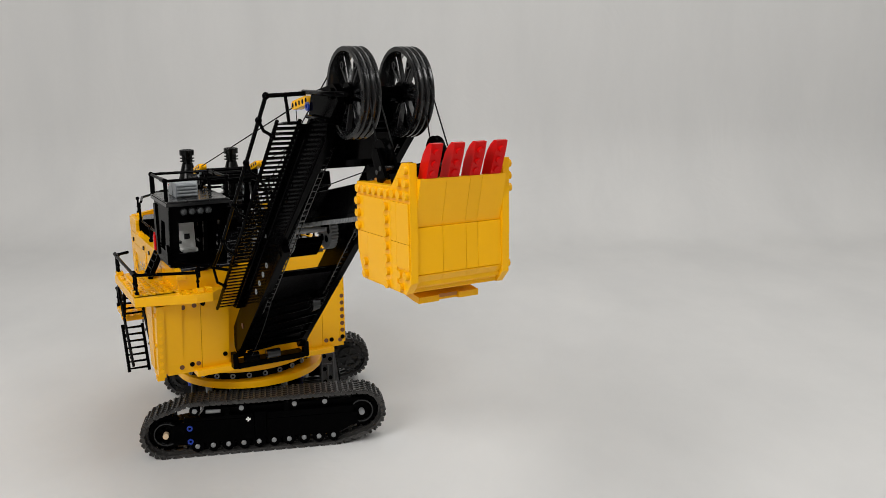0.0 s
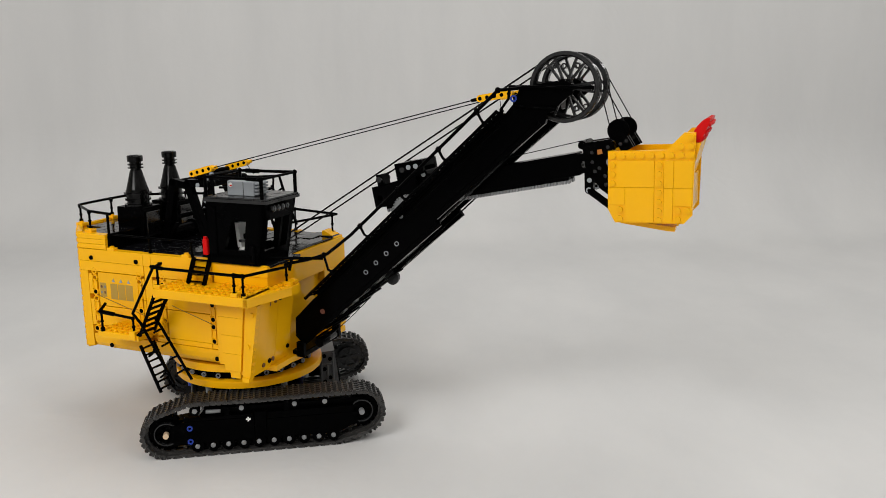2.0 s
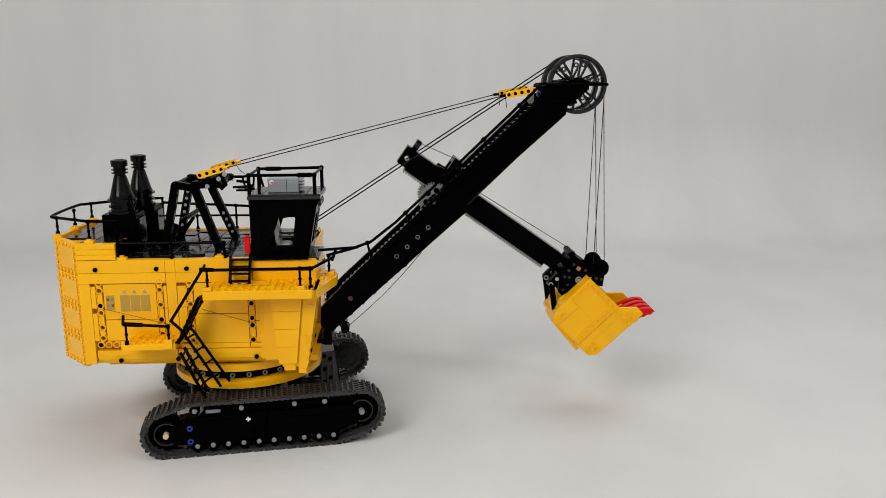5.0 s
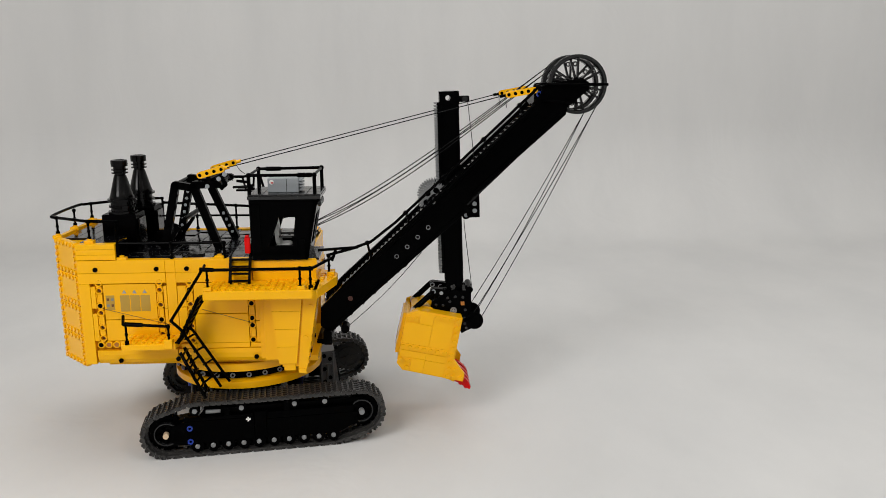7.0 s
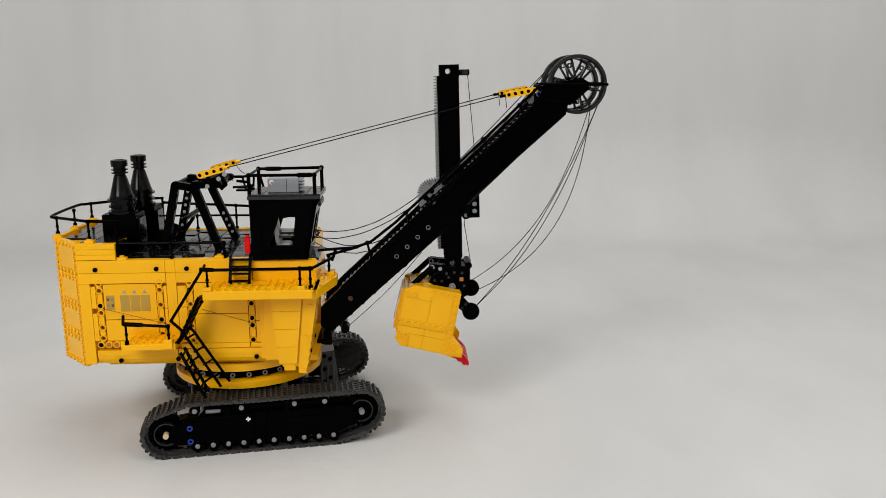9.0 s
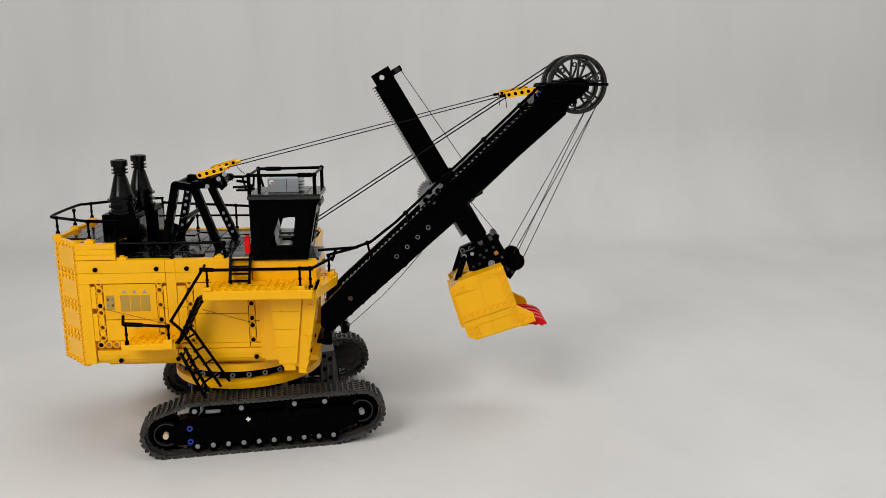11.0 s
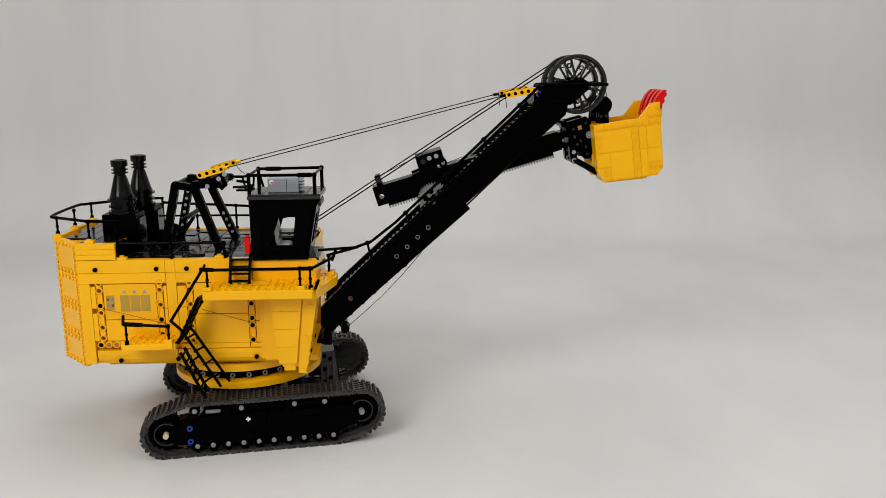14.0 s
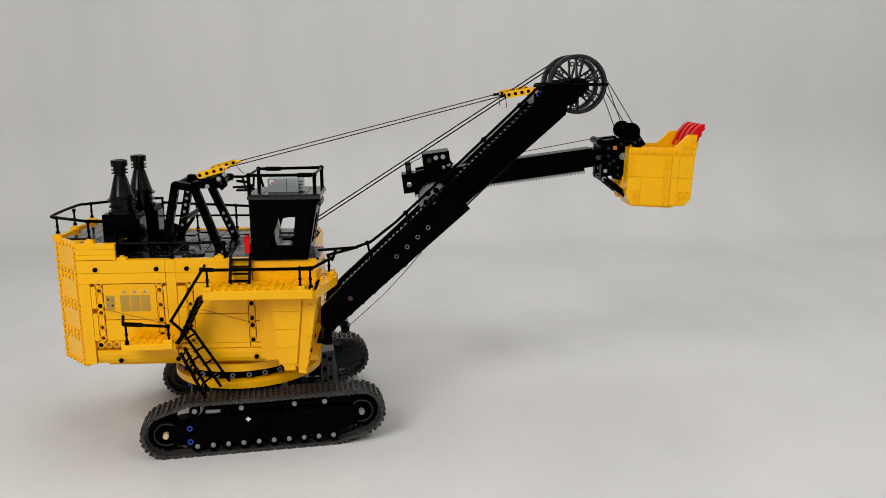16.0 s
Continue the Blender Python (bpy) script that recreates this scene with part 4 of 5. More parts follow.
    def ladder(a, b, w, rungs, name, tread):
        """a, b: foot and head of one stile; w: vector to the other one."""
        a, b, w = Vector(a), Vector(b), Vector(w)
        s = Solid()
        s.rod(a, b, 0.22, 8).rod(a + w, b + w, 0.22, 8)
        for k in range(rungs):
            c = a.lerp(b, (k + 0.5) / rungs)
            s.rod(c, c + w, 0.13, 6)
            if tread:
                s.box(c.x - tread, c.x + tread, c.y, c.y + w.y, c.z - 0.07, c.z + 0.07)
        return part(name, s, BLACK, house, "black plastic ladder")
    # lower ladder hangs to the side of the tracks, upper one climbs to the walkway
    ladder((-1.9, -15.7, 9.0), (-4.7, -15.7, 15.2), (-0.2, 2.7, -0.2), 7, "boarding_ladder", 0.12)
    ladder((-5.0, -15.3, 16.3), (-2.0, -15.3, 22.3), (0.2, 2.6, 0.1), 7, "boarding_ladder", 0.3)
    s = Solid()
    s.path([(-1.2, -16.2, 26.0), (-5.6, -15.6, 19.4), (-4.4, -15.6, 18.2), (0.1, -15.4, 10.4)], 0.19)
    s.path([(-2.0, -12.6, 21.5), (-4.3, -12.9, 18.0), (-3.6, -12.9, 17.2), (0.6, -12.5, 10.0)], 0.19)
    for t in (0.1, 0.45, 0.8):
        p = Vector((-4.4, -15.6, 18.2)).lerp(Vector((0.1, -15.4, 10.4)), t)
        s.rod(p, p + Vector((-1.3, 0.1, -1.0)), 0.15, 6)
    for t in (0.05, 0.3, 0.55, 0.8):
        p = Vector((-3.6, -12.9, 17.2)).lerp(Vector((0.6, -12.5, 10.0)), t)
        s.rod(p, p + Vector((-1.4, 0.0, -0.8)), 0.15, 6)
    part("ladder_handrail", s, BLACK, house, "black bar handrail of the ladders")


build_rails()

# ---------------------------------------------------------------- boom
boom = thing("boom", "long black toy boom with stair, sheaves and tie ropes", "toy boom")
WHEEL = (48.0, 48.25)
SHAFT = (28.33, 32.62)


def build_boom():
    side = [(13.3, 13.8), (25.5, 24.75), (33.2, 31.45), (32.6, 32.15), (38.5, 37.4), (46.2, 44.2), (46.6, 46.0), (43.2, 47.3), (41.0, 44.7), (28.4, 32.8), (19.6, 24.7), (14.9, 20.4), (12.1, 17.6), (12.0, 15.0)]
    for sgn in (-1, 1):
        a, b = sgn * 4.5, sgn * 3.7
        plate = part("side_plate", Solid().prism(side, a, b), BLACK, boom, "black boom side plate")
        # raised edge beams
        s = Solid()
        for p, q in (((14.0, 14.9), (32.4, 31.2)), ((33.6, 33.5), (45.6, 44.3)), ((20.0, 24.6), (40.8, 44.1))):
            p, q = Vector((p[0], 0, p[1])), Vector((q[0], 0, q[1]))
            d = q - p
            m = Matrix.Translation(p) @ Matrix.Rotation(-math.atan2(d.z, d.x), 4, "Y")
            s.box(0, d.length, a + sgn * 0.12, a - sgn * 0.3, -0.3, 0.3, m=m, c=0.08)
        part("edge_beam", s, BLACK, plate)
        ring = Solid().lathe([(0.31, -0.05), (0.31, 0.05), (0.22, 0.05), (0.22, -0.05)], (0, 0, 0), "y", 14, closed=True).mesh("ring_pin", GREY)
        for k in range(4):
            part("ring_pin", ring, GREY, plate, "light grey ring pin", at=upose(22.91 + 1.483 * k, a + sgn * 0.03, 24.85 + 1.35 * k))
        part("brown_pin", Solid().lathe([(0.35, -0.05), (0.35, 0.05)], (16.3, a, 18.9), "y", 14), material("brown_pin", (0.10, 0.03, 0.02), 0.4), plate, "reddish brown pin")
        part("shaft_end", Solid().lathe([(0.55, -0.2), (0.55, 0.2)], (28.1, a, 32.5), "y", 16), BLACK, plate)
        part("shaft_pin", Solid().lathe([(0.3, -0.25), (0.3, 0.25)], (28.1, a, 32.5), "y", 14), MID, plate)
        # small greeble slots on the plate
        s = Solid()
        for k in range(9):
            x, z = 34.5 + 1.05 * k, 37.0 + 0.98 * k
            s.box(x, x + 0.35, a + sgn * 0.04, a - sgn * 0.1, z, z + 0.18)
        for k in range(6):
            x, z = 30.2 + 1.6 * k, 33.3 + 1.42 * k
            s.lathe([(0.3, -0.05), (0.3, 0.05), (0.2, 0.05), (0.2, -0.05)], (x, a, z), "y", 12, closed=True)
        part("pin_detail", s, BLACK, plate)
        part("shaft_bearing", Solid().prism([(26.2, 29.6), (27.2, 32.6), (28.1, 33.5), (29.1, 33.4), (30.6, 33.8)], a + sgn * 0.06, b), BLACK, plate)
        # head arm that holds the sheave axle
        s = Solid().prism([(42.4, 46.2), (46.8, 45.5), (49.3, 47.6), (49.2, 48.6), (48.3, 49.1), (43.2, 48.3)], sgn * 4.6, sgn * 4.0)
        arm = part("head_arm", s, BLACK, boom)
        part("axle_cap", Solid().lathe([(0.5, -0.2), (0.5, 0.2)], (WHEEL[0], sgn * 4.6, WHEEL[1]), "y", 16), BLACK, arm)
        if sgn < 0:
            part("guard_bar", Solid().rod((42.0, -4.9, 48.3), (51.8, -4.9, 48.25), 0.22, 8), BLACK, arm)
            part("guard_bar", Solid().rod((42.8, -4.9, 46.1), (47.6, -4.9, 45.9), 0.2, 8), BLACK, arm)
        y0, y1 = (sgn * 4.2 - 0.45, sgn * 4.2 + 0.45)
        c = liftarm((38.4, 46.95), (41.9, 47.55), y0, y1, YELLOW, boom, 0.42, "yellow_link", "yellow rope connector link")
        s = Solid().rod((37.2, sgn * 4.2, 46.7), (38.2, sgn * 4.2, 46.9), 0.2, 8)
        part("rope_socket", s, BLACK, c)
        part("rope_tail", Solid().rod((38.0, sgn * 4.2, 46.7), (38.15, sgn * 4.2, 45.2), 0.05, 6), STRING, c)
        part("blue_pin", Solid().lathe([(0.4, -0.1), (0.4, 0.1), (0.22, 0.1), (0.22, -0.1)], (42.5, sgn * 4.75, 47.0), "y", 14, closed=True), BLUE, boom, "blue pin end")
        # tie rope from mast to boom head
        t = Solid().rod((0.2, sgn * 4.2 - 0.1, 37.5), (37.6, sgn * 4.2, 46.8), 0.07, 6)
        part("tie_rope", t, STRING, boom, "thin black tie string")
    # web between the plates: bottom and top closing panels, open round the handle
    def web(p, q, t, y0=-3.7, y1=3.7, name="web_panel", mat=BLACK):
        p, q = Vector((p[0], 0, p[1])), Vector((q[0], 0, q[1]))
        d = q - p
        m = Matrix.Translation(p) @ Matrix.Rotation(-math.atan2(d.z, d.x), 4, "Y")
        part(name, Solid().box(0, d.length, y0, y1, 0, t, m=m, c=CUT), mat, boom)
    web((13.6, 14.6), (28.0, 27.5), 0.6)
    web((42.3, 41.8), (45.4, 44.6), 0.6)
    web((12.8, 17.6), (20.5, 24.3), -0.6, mat=GLOSS)
    web((20.6, 24.4), (23.6, 27.1), -0.5)
    web((38.3, 41.1), (42.2, 44.8), -0.6)
    web((25.8, 29.9), (27.7, 31.7), -0.9, -1.9, 1.9, "crowd_motor")
    # bottom lattice and small fittings
    for k in range(6):
        x, z = 14.6 + 1.7 * k, 14.75 + 1.53 * k
        part("cross_bar", Solid().rod((x, -3.6, z), (x + 1.3, 3.6, z + 1.17), 0.14, 6), BLACK, boom)
    s = Solid()
    for k in range(3):
        s.lathe([(0.95 - 0.1 * k, -0.3 + 0.35 * k), (0.95 - 0.1 * k, 0.0 + 0.35 * k)], (23.6, 2.2, 22.6), "y", 18)
    part("hose_drum", s, DARK, boom, "dark grey coiled drum under the boom")
    part("hose_drum", Solid().rod((14.9, -1.2, 14.1), (14.9, 0.6, 14.1), 0.6, 16), DARK, boom)
    part("guide_roller", Solid().rod((15.4, -4.2, 14.3), (15.4, -2.4, 14.3), 0.62, 14), BLACK, boom)
    part("foot_block", Solid().box(11.4, 13.5, -4.6, 4.6, 12.2, 13.0, c=0.1).box(12.4, 13.6, -5.2, -4.5, 12.3, 14.4, c=0.1).box(12.4, 13.6, 4.5, 5.2, 12.3, 14.4, c=0.1), BLACK, boom, "black boom foot bracket")
    # slack hose under the boom
    s = Solid()
    a, b = Vector((15.7, -3.4, 14.4)), Vector((26.4, -3.6, 25.2))
    pts = [a.lerp(b, t) + Vector((0.9, 0, -0.9)) * math.sin(math.pi * t) * 0.3 for t in np.linspace(0, 1, 10)]
    part("control_cord", s.path(pts, 0.05, 6), STRING, boom, "thin black cord below the boom")
    # perforated strips along the inner lower edges
    for y in (-3.5, 3.5):
        p, q = Vector((22.5, 0, 22.0)), Vector((45.0, 0, 43.4))
        d = q - p
        m = Matrix.Translation(p) @ Matrix.Rotation(-math.atan2(d.z, d.x), 4, "Y")
        s = Solid().box(0, d.length, y - 0.3, y - 0.22, -0.05, 0.1, m=m).box(0, d.length, y + 0.22, y + 0.3, -0.05, 0.1, m=m)
        for k in range(30):
            x = d.length * (k + 0.5) / 30
            s.box(x - 0.07, x + 0.07, y - 0.3, y + 0.3, -0.04, 0.08, m=m)
        part("perforated_strip", s, DARK, boom)
    # head: sheaves
    part("sheave_axle", Solid().rod((WHEEL[0], -4.7, WHEEL[1]), (WHEEL[0], 4.7, WHEEL[1]), 0.5, 12), BLACK, boom)
    s = Solid().box(42.0, 46.0, -3.4, 3.4, 44.9, 47.4, c=0.15).box(44.6, 47.2, -1.2, 1.2, 45.6, 48.8, c=0.15)
    part("head_block", s, BLACK, boom)
    out = []
    for y in (-2.6, 2.5):
        s = Solid()
        prof = [(3.6, -0.85), (3.98, -0.85), (4.02, -0.75), (3.78, -0.55), (4.02, -0.35), (4.02, -0.2), (3.78, 0.0), (4.02, 0.2), (4.02, 0.35), (3.78, 0.55), (4.02, 0.75), (3.98, 0.85), (3.6, 0.85), (3.45, 0.6), (3.45, -0.6)]
        s.lathe(prof, (0, 0, 0), "y", 56, closed=True)
        sheave = part("sheave", s, DARK, boom, "dark grey grooved sheave wheel", at=upose(WHEEL[0], y, WHEEL[1]))
        for k in range(12):
            a = 2 * math.pi * (k // 2) / 6 + (0.16 if k % 2 else -0.16)
            m = Matrix.Rotation(-a, 4, "Y")
            part("spoke", Solid().box(0.7, 3.5, -0.28, 0.28, -0.14, 0.14, m=m, c=0.05), DARK, sheave)
        for k in range(6):
            a = 2 * math.pi * k / 6
            part("spoke_end", Solid().lathe([(0.36, -0.4), (0.36, 0.4), (0.2, 0.4), (0.2, -0.4)], (2.75 * math.cos(a), 0, 2.75 * math.sin(a)), "y", 12, closed=True), DARK, sheave)
        part("hub", Solid().lathe([(0.95, -0.6), (0.95, 0.6)], (0, 0, 0), "y", 18), BLACK, sheave)
        out.append(sheave)
    # shipper shaft and crowd gears
    part("shipper_shaft", Solid().rod((SHAFT[0], -4.6, SHAFT[1]), (SHAFT[0], 4.6, SHAFT[1]), 0.35, 12), MID, boom)
    gears = []
    for y in (-2.5, 2.5):
        s = toothed(0, 0, 2.35, -0.4, 0.4, 36)
        g = part("crowd_gear", s, MID, boom, "grey crowd gear", at=upose(SHAFT[0], y, SHAFT[1]))
        # solid black discs paint the gear's six holes as dark
        s = Solid()
        for k in range(6):
            a = 2 * math.pi * k / 6
            s.lathe([(0.42, -0.43), (0.42, 0.43)], (1.25 * math.cos(a), 0, 1.25 * math.sin(a)), "y", 10)
        part("gear_hole_disc", s, BLACK, g)
        gears.append(g)
    # stair along the near side
    a, b = Vector((15.4, 0, 21.3)), Vector((41.4, 0, 45.7))
    d = b - a
    st = part("stair_stringer", Solid().rod((a.x, -7.3, a.z), (b.x, -7.3, b.z), 0.2, 6).rod((a.x, -5.1, a.z), (b.x, -5.1, b.z), 0.2, 6), BLACK, boom, "black stair along the boom")
    m = Matrix.Translation(a) @ Matrix.Rotation(-math.atan2(d.z, d.x), 4, "Y")
    part("stair_bracket", Solid().box(0.4, d.length - 0.3, -5.15, -4.4, -0.55, -0.15, m=m, c=CUT), BLACK, st)
    tread = Solid().box(-0.3, 0.3, -7.25, -5.15, -0.07, 0.07).mesh("stair_tread", GLOSS)
    n = 48
    for k in range(n):
        p = a.lerp(b, (k + 0.5) / n)
        part("stair_tread", tread, GLOSS, st, at=upose(p.x, 0, p.z, 0, -22, 0))
    # handrail outside the stair, on short bent posts
    s = Solid()
    R = [Vector(p) for p in ((13.6, -8.8, 26.1), (16.9, -8.6, 26.9), (19.55, -8.4, 27.8), (22.9, -8.4, 30.4), (31.25, -8.4, 38.1), (41.8, -8.4, 48.0))]
    s.path(R, 0.2)
    for t in (0.16, 0.36, 0.56, 0.76, 0.94):
        p = a.lerp(b, t) + Vector((0, -7.3, 0))
        q = Vector((p.x - 0.5, -8.4, 0))
        q.z = float(np.interp(q.x, [v.x for v in R], [v.z for v in R]))
        s.path([p, Vector((p.x - 0.1, -8.1, p.z + 0.5)), q], 0.16)
        s.ball(q, 0.36).ball(p, 0.32)
    top = R[-1]
    s.path([top, top + Vector((0.9, 1.6, 0.1)), top + Vector((1.6, 3.2, 0.2))], 0.2).ball(top, 0.36)
    s.path([top + Vector((0.9, 1.5, 0.1)), top + Vector((0.7, 1.7, -1.0)), Vector((b.x, -6.2, b.z))], 0.16)
    part("stair_railing", s, BLACK, boom, "black bar handrail of the boom stair")
    return out, gears


SHEAVES, GEARS = build_boom()

# ---------------------------------------------------------------- saddle block: swings with the handle
saddle = thing("saddle_block", "black saddle block that guides the handle", "saddle block")


def build_saddle():
    # origin at the shaft, x along the handle, z towards its top side
    H = 2.33
    for y0, y1 in ((-2.35, -1.65), (1.65, 2.35)):
        s = Solid().prism([(-2.2, H - 2.0), (1.6, H - 2.2), (1.7, H + 2.0), (2.9, H + 2.3), (2.9, H + 4.0), (-0.9, H + 4.0), (-0.9, H + 1.9), (-2.1, H + 1.8)], y0, y1)
        p = part("saddle_plate", s, BLACK, saddle)
        for x in (0.95, 1.95):
            part("grey_pin", Solid().lathe([(0.32, y0 - 0.03), (0.32, y1 + 0.03)], (x, 0, H + 3.3), "y", 14), GREY, p, "light grey disc, as pin end or lit hole")
        part("pin_ring", Solid().lathe([(0.36, y0 - 0.03), (0.36, y1 + 0.03)], (0.0, 0, H + 3.1), "y", 14), DARK, p)
    part("cap", Solid().box(-0.9, 2.9, -1.65, 1.65, H + 3.0, H + 4.0, c=0.1), BLACK, saddle)
    part("guide_roller", Solid().lathe([(0.6, -1.9), (0.6, 1.9)], (2.6, 0, H + 2.1), "y", 16), BLACK, saddle)
    part("guide_roller", Solid().lathe([(0.3, -2.0), (0.3, 2.0)], (2.6, 0, H + 2.1), "y", 12), GREY, saddle)


build_saddle()

# ---------------------------------------------------------------- dipper handle, origin at its front pin hole
handle = thing("dipper_stick", "long black stick beam with grey toothed rack", "dipper stick")


def drilled(x0, x1, z0, z1, cx, cz, r, y0, y1, n=24):
    """A block with a round hole right through it."""
    ring, rim = [], []
    for k in range(n):
        c, t = math.cos(2 * math.pi * k / n + math.pi / 4), math.sin(2 * math.pi * k / n + math.pi / 4)
        g = min(((x1 if c > 0 else x0) - cx) / c if abs(c) > 1e-6 else 1e9, ((z1 if t > 0 else z0) - cz) / t if abs(t) > 1e-6 else 1e9)
        ring.append((cx + r * c, cz + r * t))
        rim.append((cx + g * c, cz + g * t))
    for x, z in ((x0, z0), (x0, z1), (x1, z0), (x1, z1)):
        k = min(range(n), key=lambda i: math.hypot(rim[i][0] - x, rim[i][1] - z))
        rim[k] = (x, z)
    vs = [(x, y, z) for y in (y0, y1) for x, z in ring + rim]
    fs = []
    for i in range(n):
        j = (i + 1) % n
        fs += [(i, j, n + j, n + i), (2 * n + i, 3 * n + i, 3 * n + j, 2 * n + j), (i, 2 * n + i, 2 * n + j, j), (n + i, n + j, 3 * n + j, 3 * n + i)]
    return Solid().add(vs, fs)


def build_handle():
    body = part("handle_beam", Solid().box(-26.2, -0.7, -1.5, 1.5, -1.15, 1.5, c=0.06), BLACK, handle, "black brick-built beam")
    part("end_block", drilled(-27.9, -26.15, -1.2, 1.55, -27.0, 0, 0.36, -1.55, 1.55), BLACK, body)
    s = Solid().box(-27.2, -26.4, -1.2, 1.2, 1.5, 3.0, c=0.1)
    part("tail_bracket", s, BLACK, handle)
    part("tail_pin", Solid().lathe([(0.4, -1.4), (0.4, 1.4)], (-26.8, 0, 2.35), "y", 14), DARK, handle)
    part("neck", drilled(-0.8, 1.0, -0.95, 1.3, 0, 0, 0.4, -1.5, 1.5), BLACK, handle)
    # rack with teeth below
    for y0, y1 in ((-1.4, -0.45), (0.45, 1.4)):
        s = Solid().box(-26.4, -2.1, y0, y1, -1.55, -1.15)
        rack = part("rack", s, BLACK, handle, "black rack with grey teeth")
        s = Solid()
        n = 61
        for k in range(n):
            x = -26.3 + 24.1 * k / (n - 1)
            s.prism([(x - 0.15, -1.5), (x + 0.15, -1.5), (x + 0.06, -1.95), (x - 0.06, -1.95)], y0, y1)
        part("rack_teeth", s, MID, rack)
    # seams between the bricks
    s = Solid()
    for x in (-22.0, -16.0, -10.0, -5.0):
        s.box(x, x + 0.05, -1.515, 1.515, -1.1, 1.45)
    part("brick_seam", s, BLACK, body)
    # yoke plates that carry the bucket
    for y0, y1 in ((-2.5, -1.6), (1.6, 2.5)):
        s = Solid().prism([(0.3, 2.5), (3.4, 2.45), (3.9, 1.9), (4.0, -0.8), (2.6, -3.4), (1.8, -3.2), (0.6, -1.2), (0.3, -0.6)], y0, y1)
        yoke = part("yoke_plate", s, BLACK, handle)
        part("grey_pin", Solid().lathe([(0.5, y0 - 0.06), (0.5, y1 + 0.06), (0.26, y1 + 0.06), (0.26, y0 - 0.06)], (3.25, 0, -0.12), "y", 18, closed=True), MID, yoke, "grey ring pin")
        part("axle_end", Solid().lathe([(0.2, y0 - 0.08), (0.2, y1 + 0.08)], (3.25, 0, -0.12), "y", 12), GREY, yoke)
        h = Solid()
        for x, z in ((1.3, 1.3), (1.2, 0.2), (1.9, -0.6), (2.4, -1.6), (1.3, -0.9), (2.3, -2.6), (3.2, 1.6)):
            h.lathe([(0.22, y0 - 0.03), (0.22, y1 + 0.03)], (x, 0, z), "y", 12)
        # glossy black discs stand in for the yoke's shaded pin holes
        part("pin_hole_disc", h, GLOSS, yoke)
        part("orange_pin", Solid().box(1.95, 2.5, y0 - 0.05, y1 + 0.05, 0.95, 1.5), ORANGE, yoke, "dark yellow pin")
        liftarm((0.3, -2.9), (0.6, -0.9), y0 - 0.1, y1 + 0.1, BLACK, handle, 0.5, "hinge_arm", holes=False)
        part("ring_pin", Solid().lathe([(0.36, y0 - 0.16), (0.36, y1 + 0.16), (0.2, y1 + 0.16), (0.2, y0 - 0.16)], (0.3, 0, -2.95), "y", 14, closed=True), GREY, yoke, "light grey ring pin")
        # grey disc paints the bright backdrop that shows through this hole
        part("hole", Solid().lathe([(0.28, y0 - 0.13), (0.28, y1 + 0.13)], (0.55, 0, -1.8), "y", 12), GREY, yoke, "light grey disc, as pin end or lit hole")
    part("top_roller", Solid().lathe([(0.5, -2.3), (0.5, 2.0)], (0.3, 0, 2.3), "y", 16), BLACK, handle)
    part("yoke_core", Solid().box(0.4, 3.6, -1.6, 1.6, -2.0, 2.2, c=0.1), BLACK, handle)


build_handle()

# ---------------------------------------------------------------- bucket, origin at the handle's front pin hole
bucket = thing("dipper_bucket", "yellow studded toy bucket with four red teeth", "bucket")
BTILT = -10.1   # the bucket's floor against the handle


